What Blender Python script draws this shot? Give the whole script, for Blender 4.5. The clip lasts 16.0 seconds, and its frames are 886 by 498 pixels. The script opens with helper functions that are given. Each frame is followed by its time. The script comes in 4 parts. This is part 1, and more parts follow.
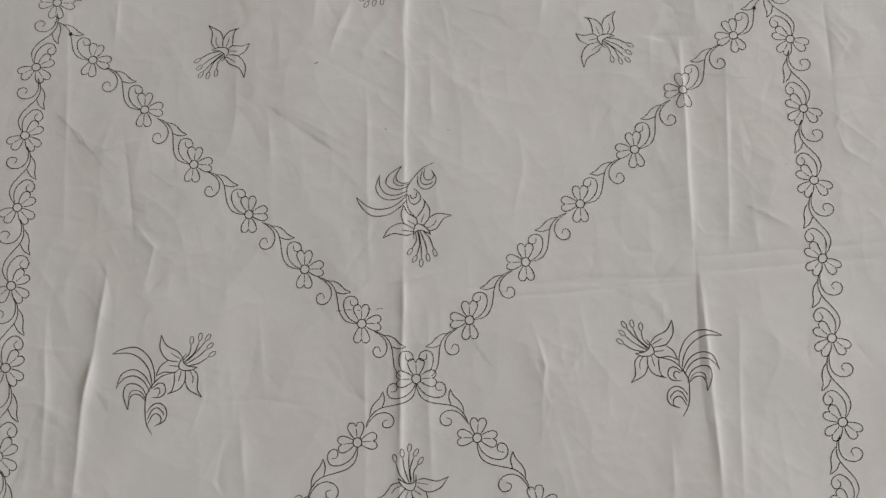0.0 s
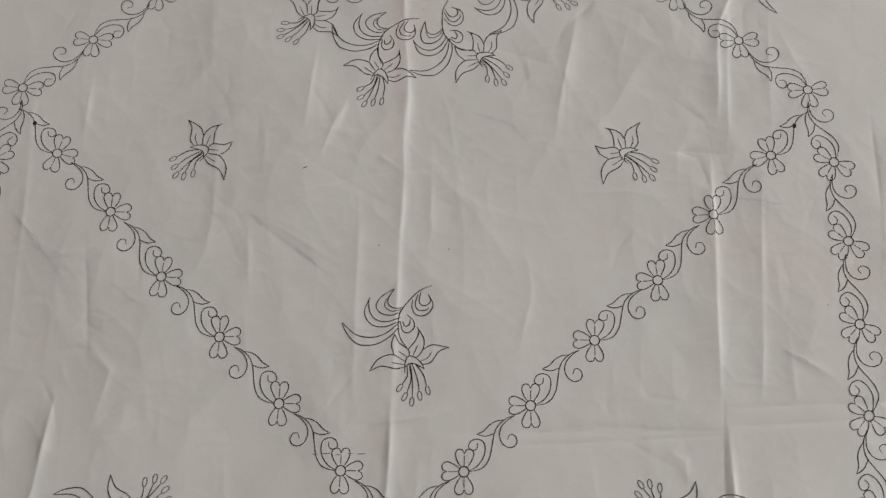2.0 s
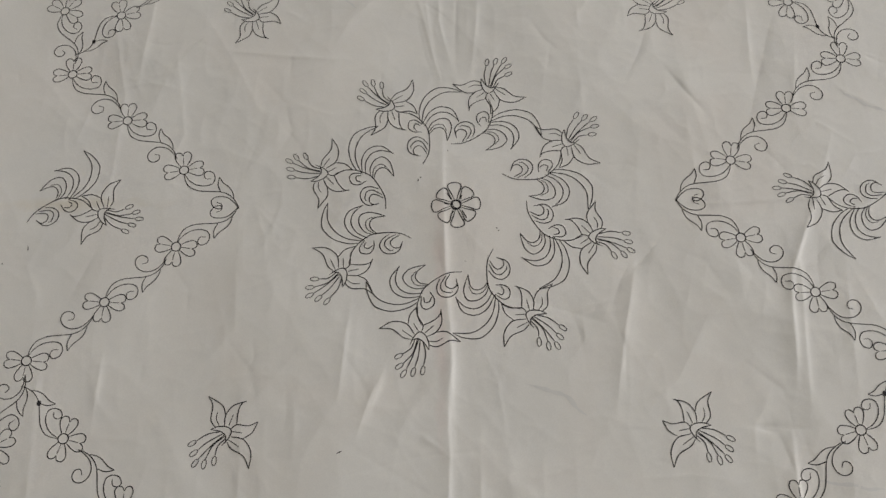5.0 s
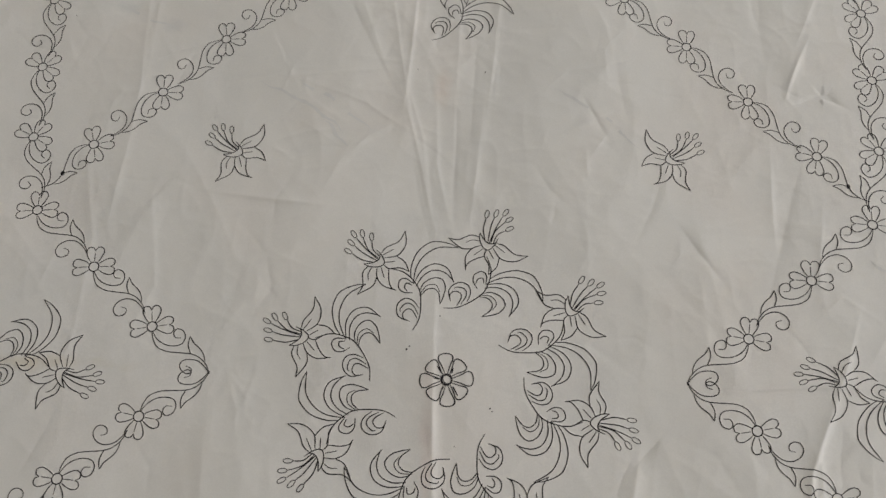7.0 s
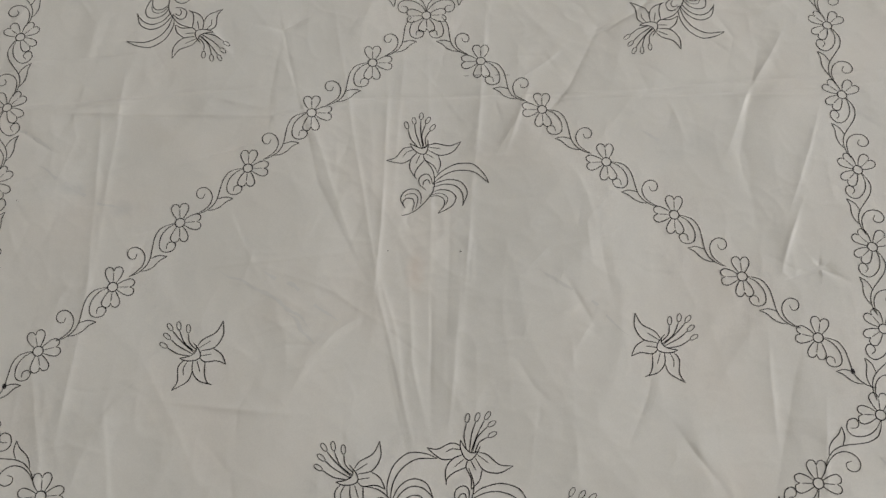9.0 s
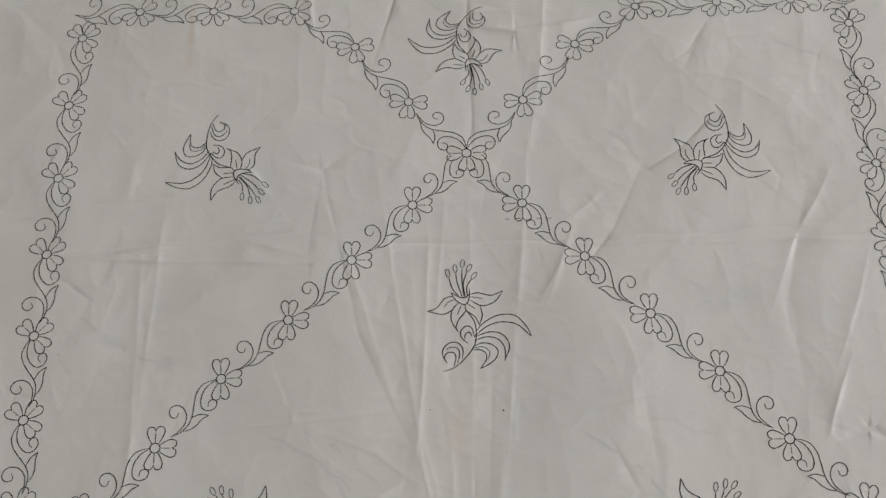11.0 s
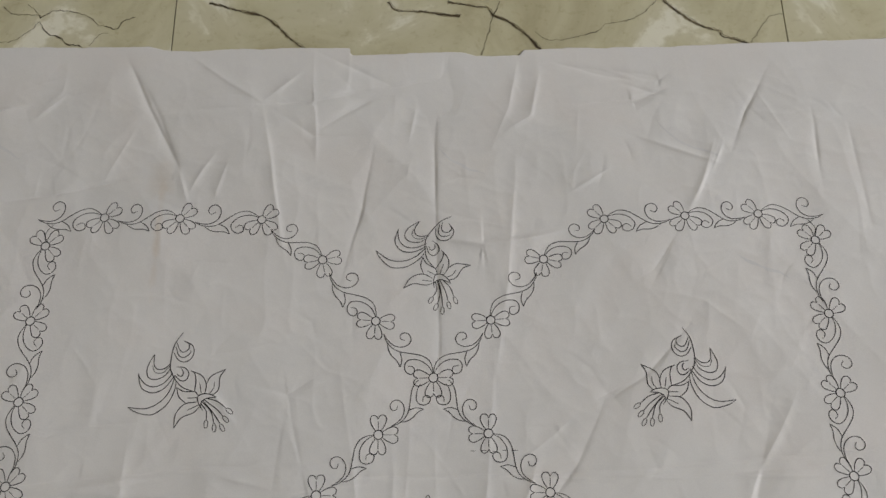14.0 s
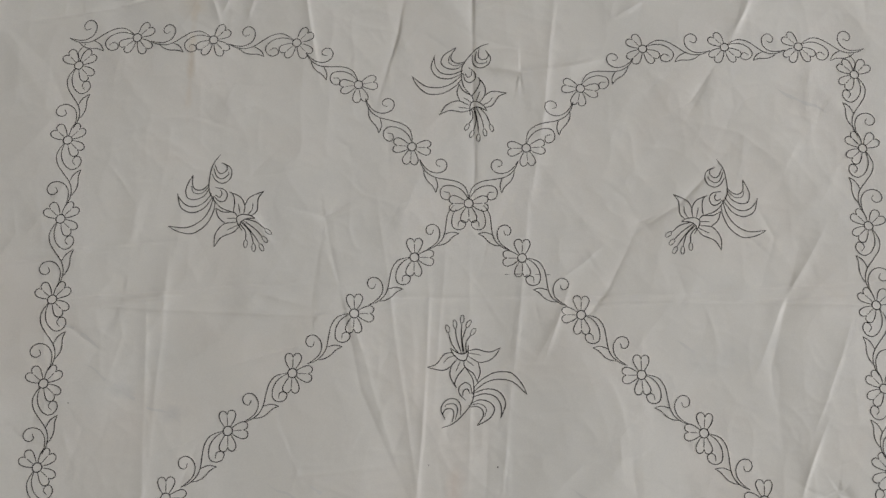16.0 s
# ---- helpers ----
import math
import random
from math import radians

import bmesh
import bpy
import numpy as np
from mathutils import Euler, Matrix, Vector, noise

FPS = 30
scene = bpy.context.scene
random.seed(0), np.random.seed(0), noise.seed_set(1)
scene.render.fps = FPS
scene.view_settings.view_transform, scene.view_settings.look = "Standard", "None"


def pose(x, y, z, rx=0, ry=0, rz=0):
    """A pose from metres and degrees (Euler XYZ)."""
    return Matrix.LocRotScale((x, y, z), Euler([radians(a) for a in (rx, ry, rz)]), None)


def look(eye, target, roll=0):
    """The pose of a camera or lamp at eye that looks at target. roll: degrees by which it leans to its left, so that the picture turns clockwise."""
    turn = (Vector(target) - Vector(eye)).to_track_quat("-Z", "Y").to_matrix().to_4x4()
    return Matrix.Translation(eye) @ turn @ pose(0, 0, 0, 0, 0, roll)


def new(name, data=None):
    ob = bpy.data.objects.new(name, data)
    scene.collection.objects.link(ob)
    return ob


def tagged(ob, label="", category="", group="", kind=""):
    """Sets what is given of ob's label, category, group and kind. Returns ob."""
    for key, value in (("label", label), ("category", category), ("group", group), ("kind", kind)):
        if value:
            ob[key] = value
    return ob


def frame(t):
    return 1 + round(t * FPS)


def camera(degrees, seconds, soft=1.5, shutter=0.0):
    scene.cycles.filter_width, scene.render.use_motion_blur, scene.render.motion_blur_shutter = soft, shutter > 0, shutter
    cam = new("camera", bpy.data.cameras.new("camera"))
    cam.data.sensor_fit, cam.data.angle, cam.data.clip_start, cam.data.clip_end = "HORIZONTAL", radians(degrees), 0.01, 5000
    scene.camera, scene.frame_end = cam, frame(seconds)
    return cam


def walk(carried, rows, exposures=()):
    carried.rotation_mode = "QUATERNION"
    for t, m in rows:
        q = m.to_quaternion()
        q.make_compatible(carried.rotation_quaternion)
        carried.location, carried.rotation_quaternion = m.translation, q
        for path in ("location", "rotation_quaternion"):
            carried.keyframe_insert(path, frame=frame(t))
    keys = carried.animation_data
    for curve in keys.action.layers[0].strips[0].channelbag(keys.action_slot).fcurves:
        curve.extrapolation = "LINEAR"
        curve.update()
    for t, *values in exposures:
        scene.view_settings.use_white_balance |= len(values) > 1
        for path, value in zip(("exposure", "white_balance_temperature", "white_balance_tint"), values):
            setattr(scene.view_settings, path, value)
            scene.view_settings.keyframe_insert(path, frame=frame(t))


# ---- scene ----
cam = camera(50.2, 16.0)
PATH = [
    (0, (-0.01, 0.113, 0.768), (0.003, 0.645, -1.16), -1.3),
    (0.5, (0.027, 0.142, 0.738), (0.047, 0.698, -1.184), 0.7),
    (1, (0.037, 0.154, 0.715), (0.059, 0.742, -1.196), 1.1),
    (1.5, (0.027, 0.168, 0.703), (0.042, 0.772, -1.204), 0.5),
    (2, (-0.004, 0.198, 0.697), (0.007, 0.835, -1.199), 0.7),
    (2.5, (-0.039, 0.233, 0.701), (-0.034, 0.921, -1.177), -0.0),
    (3, (-0.05, 0.257, 0.699), (-0.055, 0.99, -1.162), -0.6),
    (3.5, (-0.05, 0.277, 0.696), (-0.043, 1.046, -1.15), -0.7),
    (3.7, (-0.052, 0.286, 0.695), (-0.045, 1.062, -1.148), -1.0),
    (5.8, (-0.009, 0.428, 0.672), (-0.027, 1.186, -1.179), -1.0),
    (6, (-0.006, 0.438, 0.671), (-0.027, 1.197, -1.179), -0.4),
    (6.5, (-0.01, 0.47, 0.67), (-0.029, 1.231, -1.18), 1.3),
    (7, (-0.02, 0.518, 0.67), (-0.038, 1.284, -1.178), -0.2),
    (7.5, (-0.034, 0.556, 0.664), (-0.049, 1.319, -1.185), -2.1),
    (8, (-0.042, 0.597, 0.664), (-0.042, 1.352, -1.188), -2.5),
    (8.5, (-0.029, 0.628, 0.668), (-0.013, 1.378, -1.186), -1.7),
    (9, (-0.015, 0.676, 0.676), (0.004, 1.444, -1.171), 0.4),
    (9.2, (-0.012, 0.693, 0.673), (0.003, 1.457, -1.175), 1.2),
    (11.3, (-0.038, 0.825, 0.731), (-0.059, 1.545, -1.135), -2.8),
    (11.5, (-0.043, 0.837, 0.738), (-0.061, 1.555, -1.129), -2.8),
    (12, (-0.056, 0.87, 0.761), (-0.055, 1.585, -1.107), -1.7),
    (12.5, (-0.065, 0.895, 0.769), (-0.049, 1.619, -1.096), -1.3),
    (13, (-0.056, 0.939, 0.776), (-0.028, 1.654, -1.091), -0.1),
    (13.5, (-0.037, 0.979, 0.776), (0.003, 1.692, -1.092), 1.8),
    (14, (-0.022, 0.988, 0.786), (0.009, 1.707, -1.08), 2.0),
    (14.5, (-0.032, 0.982, 0.79), (-0.006, 1.684, -1.082), 3.5),
    (15, (-0.047, 0.977, 0.785), (-0.015, 1.56, -1.128), 5.2),
    (15.5, (-0.056, 0.967, 0.781), (-0.022, 1.458, -1.158), 5.7),
    (16, (-0.054, 0.958, 0.782), (-0.019, 1.397, -1.169), 5.1),
]
EXPOSURES = [(0, -0.64, 6220, 12), (1, -0.66, 6230, 12), (2, -0.67, 6300, 11), (3.5, -0.66, 6370, 10), (6, -0.64, 6330, 10), (7.5, -0.65, 6340, 10), (9, -0.66, 6360, 9),
             (12, -0.66, 6140, 12), (12.5, -0.67, 6170, 11), (13.5, -0.69, 6150, 11), (14.2, -0.70, 6150, 12), (14.6, -0.69, 6020, 15), (15.2, -0.69, 6180, 12), (16, -0.68, 6220, 10)]
walk(cam, [(t, look(Vector(eye), Vector(target), roll)) for t, eye, target, roll in PATH], EXPOSURES)


# ---- light ----
world = bpy.data.worlds.new("world")
scene.world = world
world.use_nodes = True
wn = world.node_tree
sky = wn.nodes.new("ShaderNodeTexSky")
sky.sky_type = "NISHITA"
sky.sun_disc = False
sky.sun_elevation, sky.sun_rotation = radians(38), radians(150)
bg = wn.nodes["Background"]
bg.inputs["Strength"].default_value = 0.05
wn.links.new(sky.outputs["Color"], bg.inputs["Color"])

def window_lamp(name, at, aim, wide, high, watts, colour):
    data = bpy.data.lights.new(name, "AREA")
    data.shape, data.size, data.size_y = "RECTANGLE", wide, high
    data.energy, data.color = watts, colour
    ob = new(name, data)
    ob.matrix_world = look(at, aim)
    return ob

WINDOW_X, WINDOW_Y, WINDOW_Z = 6.6, 1.5, 2.95
window_lamp("window_daylight", (WINDOW_X - 0.06, WINDOW_Y, WINDOW_Z), (WINDOW_X - 1, WINDOW_Y - 0.06, WINDOW_Z - 0.3), 1.6, 1.25, 570.0, (1.0, 0.985, 0.985))

# ---- materials ----
def material(name):
    m = bpy.data.materials.new(name)
    m.use_nodes = True
    nt = m.node_tree
    return m, nt, nt.nodes["Principled BSDF"]

def node(nt, kind, **values):
    n = nt.nodes.new(kind)
    for key, value in values.items():
        n.inputs[key.replace("_", " ")].default_value = value
    return n

def ramp(nt, source, stops):
    r = nt.nodes.new("ShaderNodeValToRGB")
    e = r.color_ramp.elements
    while len(e) < len(stops):
        e.new(0.5)
    for el, (p, c) in zip(e, stops):
        el.position, el.color = p, (*c, 1) if len(c) == 3 else c
    nt.links.new(source, r.inputs["Fac"])
    return r.outputs["Color"]

def mixed(nt, fac, a, b, kind="MIX"):
    m = nt.nodes.new("ShaderNodeMix")
    m.data_type, m.blend_type = "RGBA", kind
    for sock, v in ((m.inputs[0], fac), (m.inputs[6], a), (m.inputs[7], b)):
        if hasattr(v, "links"):
            nt.links.new(v, sock)
        else:
            sock.default_value = v
    return m.outputs[2]

def bumped(nt, bsdf, height, strength, distance):
    b = node(nt, "ShaderNodeBump", Strength=strength, Distance=distance)
    nt.links.new(height, b.inputs["Height"])
    nt.links.new(b.outputs["Normal"], bsdf.inputs["Normal"])

def cotton():
    m, nt, p = material("white_cotton")
    co = nt.nodes.new("ShaderNodeTexCoord").outputs["Object"]
    big = node(nt, "ShaderNodeTexNoise", Scale=3.2, Detail=4.0, Roughness=0.55)
    fine = node(nt, "ShaderNodeTexNoise", Scale=900.0, Detail=2.0, Roughness=0.7)
    crumple = node(nt, "ShaderNodeTexNoise", Scale=55.0, Detail=2.0, Roughness=0.5)
    for n in (big, fine, crumple):
        nt.links.new(co, n.inputs["Vector"])
    tone = ramp(nt, big.outputs["Fac"], [(0.3, (0.70, 0.685, 0.655)), (0.7, (0.755, 0.745, 0.72))])
    grain = ramp(nt, fine.outputs["Fac"], [(0.25, (0.93, 0.93, 0.93)), (0.75, (1, 1, 1))])
    cloth_tone = mixed(nt, 1.0, tone, grain, "MULTIPLY")
    # washed-out patches, some pinkish, some bluish
    patch = node(nt, "ShaderNodeTexNoise", Scale=8.5, Detail=5.0, Roughness=0.6, Distortion=0.6)
    nt.links.new(co, patch.inputs["Vector"])
    cloth_tone = mixed(nt, 1.0, cloth_tone, ramp(nt, patch.outputs["Fac"], [(0.28, (1.0, 0.980, 0.970)), (0.5, (1, 1, 1)), (0.75, (0.965, 0.975, 0.985))]), "MULTIPLY")
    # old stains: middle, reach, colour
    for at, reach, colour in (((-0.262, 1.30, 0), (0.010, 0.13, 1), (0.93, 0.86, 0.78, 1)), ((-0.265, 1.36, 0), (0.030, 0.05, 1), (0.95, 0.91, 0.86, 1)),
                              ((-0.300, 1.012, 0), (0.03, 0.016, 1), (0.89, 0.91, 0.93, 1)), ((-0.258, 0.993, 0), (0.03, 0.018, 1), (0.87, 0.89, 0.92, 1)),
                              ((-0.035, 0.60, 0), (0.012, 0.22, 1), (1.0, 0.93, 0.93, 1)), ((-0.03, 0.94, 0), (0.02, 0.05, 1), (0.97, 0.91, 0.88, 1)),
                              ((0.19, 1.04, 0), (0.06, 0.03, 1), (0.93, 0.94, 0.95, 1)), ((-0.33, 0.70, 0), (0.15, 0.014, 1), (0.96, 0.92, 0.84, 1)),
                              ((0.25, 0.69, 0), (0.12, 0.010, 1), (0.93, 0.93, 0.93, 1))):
        shift = node(nt, "ShaderNodeVectorMath")
        shift.operation = "SUBTRACT"
        shift.inputs[1].default_value = at
        nt.links.new(co, shift.inputs[0])
        part_of = node(nt, "ShaderNodeVectorMath")
        part_of.operation = "DIVIDE"
        part_of.inputs[1].default_value = reach
        nt.links.new(shift.outputs[0], part_of.inputs[0])
        far = node(nt, "ShaderNodeVectorMath")
        far.operation = "LENGTH"
        nt.links.new(part_of.outputs[0], far.inputs[0])
        edge = node(nt, "ShaderNodeMath")
        edge.operation = "ADD"
        nt.links.new(far.outputs["Value"], edge.inputs[0])
        ragged = node(nt, "ShaderNodeTexNoise", Scale=45.0, Detail=4.0)
        nt.links.new(co, ragged.inputs["Vector"])
        nt.links.new(ragged.outputs["Fac"], edge.inputs[1])
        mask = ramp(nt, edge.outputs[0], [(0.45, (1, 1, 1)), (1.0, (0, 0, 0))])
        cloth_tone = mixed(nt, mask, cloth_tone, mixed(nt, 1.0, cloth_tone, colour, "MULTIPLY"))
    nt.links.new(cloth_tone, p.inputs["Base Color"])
    p.inputs["Roughness"].default_value = 0.72
    p.inputs["Sheen Weight"].default_value = 0.08
    p.inputs["Specular IOR Level"].default_value = 0.25
    bumped(nt, p, crumple.outputs["Fac"], 0.10, 0.003)
    return m

def ink():
    m, nt, p = material("grey_print_ink")
    co = nt.nodes.new("ShaderNodeTexCoord").outputs["Object"]
    n = node(nt, "ShaderNodeTexNoise", Scale=160.0, Detail=3.0)
    nt.links.new(co, n.inputs["Vector"])
    nt.links.new(ramp(nt, n.outputs["Fac"], [(0.3, (0.018, 0.017, 0.019)), (0.75, (0.050, 0.046, 0.050))]), p.inputs["Base Color"])
    p.inputs["Roughness"].default_value = 0.8
    p.inputs["Specular IOR Level"].default_value = 0.2
    return m

def tile_stone():
    m, nt, p = material("beige_marble_tile")
    co = nt.nodes.new("ShaderNodeTexCoord").outputs["Object"]
    rnd = nt.nodes.new("ShaderNodeObjectInfo").outputs["Random"]
    cloud = node(nt, "ShaderNodeTexNoise", Scale=9.0, Detail=6.0, Roughness=0.6, Distortion=0.8)
    speck = node(nt, "ShaderNodeTexNoise", Scale=120.0, Detail=4.0, Roughness=0.7)
    for n in (cloud, speck):
        nt.links.new(co, n.inputs["Vector"])
    base = ramp(nt, cloud.outputs["Fac"], [(0.32, (0.42, 0.38, 0.23)), (0.5, (0.56, 0.53, 0.35)), (0.6, (0.60, 0.57, 0.40)), (0.66, (0.76, 0.74, 0.60))])
    spots = ramp(nt, speck.outputs["Fac"], [(0.3, (0.86, 0.84, 0.78)), (0.45, (1, 1, 1)), (0.68, (1, 1, 1)), (0.76, (1.12, 1.12, 1.1))])
    tint = ramp(nt, rnd, [(0.0, (0.94, 0.94, 0.93)), (1.0, (1, 1, 1))])
    nt.links.new(mixed(nt, 1.0, mixed(nt, 1.0, base, spots, "MULTIPLY"), tint, "MULTIPLY"), p.inputs["Base Color"])
    p.inputs["Roughness"].default_value = 0.28
    return m

def plain(name, colour, rough=0.8, grain=30.0, amount=0.06):
    m, nt, p = material(name)
    co = nt.nodes.new("ShaderNodeTexCoord").outputs["Object"]
    n = node(nt, "ShaderNodeTexNoise", Scale=grain, Detail=4.0)
    nt.links.new(co, n.inputs["Vector"])
    low = tuple(c * (1 - amount) for c in colour)
    nt.links.new(ramp(nt, n.outputs["Fac"], [(0.3, low), (0.7, colour)]), p.inputs["Base Color"])
    p.inputs["Roughness"].default_value = rough
    return m

COTTON, INK, TILE = cotton(), ink(), tile_stone()
VEIN = plain("brown_marble_vein", (0.12, 0.09, 0.05), 0.4, 400.0, 0.75)
VEIN_RIM = plain("tan_marble_vein", (0.36, 0.31, 0.18), 0.4, 300.0, 0.35)
GROUT = plain("grey_joint", (0.20, 0.17, 0.12), 0.9)
PLASTER = plain("cream_wall_paint", (0.46, 0.44, 0.41), 0.85, 6.0, 0.05)
FRAME_PAINT = plain("window_frame_paint", (0.75, 0.74, 0.72), 0.5)
# cloth tone darkened where the floor's veins show through
SHOWN_VEIN = plain("grey_vein_through_cloth", (0.665, 0.658, 0.645), 0.85, 60.0, 0.06)

def part(name, bm, mat, parent=None, label=""):
    me = bpy.data.meshes.new(name)
    bm.to_mesh(me)
    bm.free()
    me.materials.append(mat)
    ob = new(name, me)
    ob.parent = parent
    if label:
        tagged(ob, label)
    return ob

def add_box(bm, lo, hi):
    v = bmesh.ops.create_cube(bm, size=1.0)["verts"]
    bmesh.ops.scale(bm, vec=[hi[i] - lo[i] for i in range(3)], verts=v)
    bmesh.ops.translate(bm, vec=[(hi[i] + lo[i]) / 2 for i in range(3)], verts=v)

def box(name, lo, hi, mat, parent=None, label=""):
    bm = bmesh.new()
    add_box(bm, lo, hi)
    return part(name, bm, mat, parent, label)

# ---- the room ----
X0, X1, Y0, Y1, TOP = -2.4, 6.6, -3.0, 3.6, 3.8

def wall(name, lo, hi, label):
    return tagged(box(name, lo, hi, PLASTER), label, "wall", kind="structure")

wall("wall_west", (X0 - 0.15, Y0 - 0.15, 0), (X0, Y1 + 0.15, TOP), "plain cream painted plaster wall")
wall("wall_north", (X0, Y1, 0), (X1, Y1 + 0.15, TOP), "plain cream painted plaster wall")
wall("wall_south", (X0, Y0 - 0.15, 0), (X1, Y0, TOP), "plain cream painted plaster wall")
bm = bmesh.new()
wy0, wy1, wz0, wz1 = WINDOW_Y - 0.8, WINDOW_Y + 0.8, WINDOW_Z - 0.65, WINDOW_Z + 0.65
add_box(bm, (X1, Y0 - 0.15, 0), (X1 + 0.15, wy0, TOP))
add_box(bm, (X1, wy1, 0), (X1 + 0.15, Y1 + 0.15, TOP))
add_box(bm, (X1, wy0, 0), (X1 + 0.15, wy1, wz0))
add_box(bm, (X1, wy0, wz1), (X1 + 0.15, wy1, TOP))
tagged(part("wall_east", bm, PLASTER), "cream painted plaster wall with a window opening", "wall", kind="structure")
bm = bmesh.new()
for a, b in ((wy0, wy0 + 0.05), (wy1 - 0.05, wy1), (WINDOW_Y - 0.025, WINDOW_Y + 0.025)):
    add_box(bm, (X1 + 0.04, a, wz0 + 0.05), (X1 + 0.1, b, wz1 - 0.05))
add_box(bm, (X1 + 0.04, wy0, wz0), (X1 + 0.1, wy1, wz0 + 0.05))
add_box(bm, (X1 + 0.04, wy0, wz1 - 0.05), (X1 + 0.1, wy1, wz1))
tagged(part("window_1", bm, FRAME_PAINT), "white painted window frame in the wall", "window", kind="structure")
tagged(box("ceiling", (X0 - 0.15, Y0 - 0.15, TOP), (X1 + 0.15, Y1 + 0.15, TOP + 0.15), PLASTER), "plain cream painted plaster ceiling", "ceiling", kind="structure")

# ---- the cloth: its print's layout and its creases ----
CX, CY = -0.0195, 0.692     # middle of the print
WARP_X = [-2.38, 6.72, -4.71, 3.95, -1.78, -2.48, 2.85, -0.13, -3.68, 5.44, -0.90, -2.18, -1.72, 5.89, -2.47, 2.72, -3.12, -2.17, 1.37, 3.01, -0.84, -0.76, 2.55, 0.65, -3.68, -0.07, -0.23, -0.87, -0.58, -1.46, 0.32, -2.65, 0.98, -0.47, 2.46, 0.75]
WARP_Y = [1.11, -0.89, 2.39, -0.34, 0.23, -1.25, 0.79, -2.24, -1.61, 5.72, 0.46, 1.14, -0.36, -6.54, 1.41, 2.05, -4.51, 2.28, 2.33, -2.97, 4.45, 0.42, -1.72, -0.99, 0.87, 3.63, 1.08, -3.98, -0.08, 3.41, 0.89, 0.71, -1.92, -1.20, -3.76, -0.87]

def pulled(x, y):
    """Where a point of the regular design lies on the stretched cloth."""
    u, v, k, dx, dy = x / 0.35, y / 0.6, 0, 0.0, 0.0
    for i in range(8):
        for j in range(8 - i):
            b = u ** i * v ** j
            dx, dy, k = dx + WARP_X[k] * b, dy + WARP_Y[k] * b, k + 1
    return x + dx / 1000, y + dy / 1000

# the cloth's grid: fine where it is seen close, coarse towards the hidden hems
GX = np.concatenate([np.arange(-0.575, -0.42, 0.005), np.arange(-0.42, 0.42, 0.0011), np.arange(0.42, 0.5751, 0.005)])
GY = np.concatenate([np.arange(-0.82, -0.62, 0.005), np.arange(-0.62, 0.8401, 0.0011)])
XX, YY = np.meshgrid(GX, GY)
rng = np.random.default_rng(7)

def lattice(x, y, seed):
    """Smooth random field, about -1 to 1, one cell a unit."""
    table = np.random.default_rng(seed).uniform(-1, 1, (97, 97))
    xi, yi = np.floor(x).astype(int), np.floor(y).astype(int)
    fx, fy = x - xi, y - yi
    fx, fy = fx ** 3 * (fx * (6 * fx - 15) + 10), fy ** 3 * (fy * (6 * fy - 15) + 10)
    a, b, c, d = (table[(yi + j) % 97, (xi + i) % 97] for j, i in ((0, 0), (0, 1), (1, 0), (1, 1)))
    return (a * (1 - fx) + b * fx) * (1 - fy) + (c * (1 - fx) + d * fx) * fy

def ridged(x, y, seed):
    return (1 - np.abs(lattice(x, y, seed))) ** 2

HEIGHT = 2.6 + 1.5 * lattice(XX * 3.1 + 5, YY * 2.3 + 9, 1) + 1.5 * lattice(XX * 9 + 23, YY * 6.5 + 20, 2) + 0.5 * lattice(XX * 19 + 33, YY * 15 + 30, 22)
HEIGHT += 0.40 * ridged(XX * 16 + 0.25 * YY + 40 + 0.6 * lattice(XX * 9, YY * 9, 21), YY * 5 + 31, 3)
HEIGHT += 0.42 * ridged((XX + 0.7 * YY) * 13 + 60, (YY - 0.7 * XX) * 7 + 40, 4)
HEIGHT += 0.36 * ridged((XX - 0.8 * YY) * 17 + 60, (YY + 0.8 * XX) * 8 + 40, 5)
HEIGHT += 0.20 * ridged(XX * 45 + 60, YY * 28 + 50, 6)
# flat facets between faint crinkles, in every direction
for size, turn, high, seed in ((8, 20, 0.60, 31), (13, 65, 0.42, 32), (21, 110, 0.26, 33), (34, 150, 0.16, 34), (58, 40, 0.09, 35)):
    u = XX * math.cos(radians(turn)) + YY * math.sin(radians(turn)) + 0.35 / size * lattice(XX * size * 0.8 + 9, YY * size * 0.8 + 17, seed + 10)
    v = YY * math.cos(radians(turn)) - XX * math.sin(radians(turn)) + 0.35 / size * lattice(XX * size * 0.8 + 29, YY * size * 0.8 + 3, seed + 20)
    HEIGHT += high * ridged(u * size + 40, v * size + 40, seed)

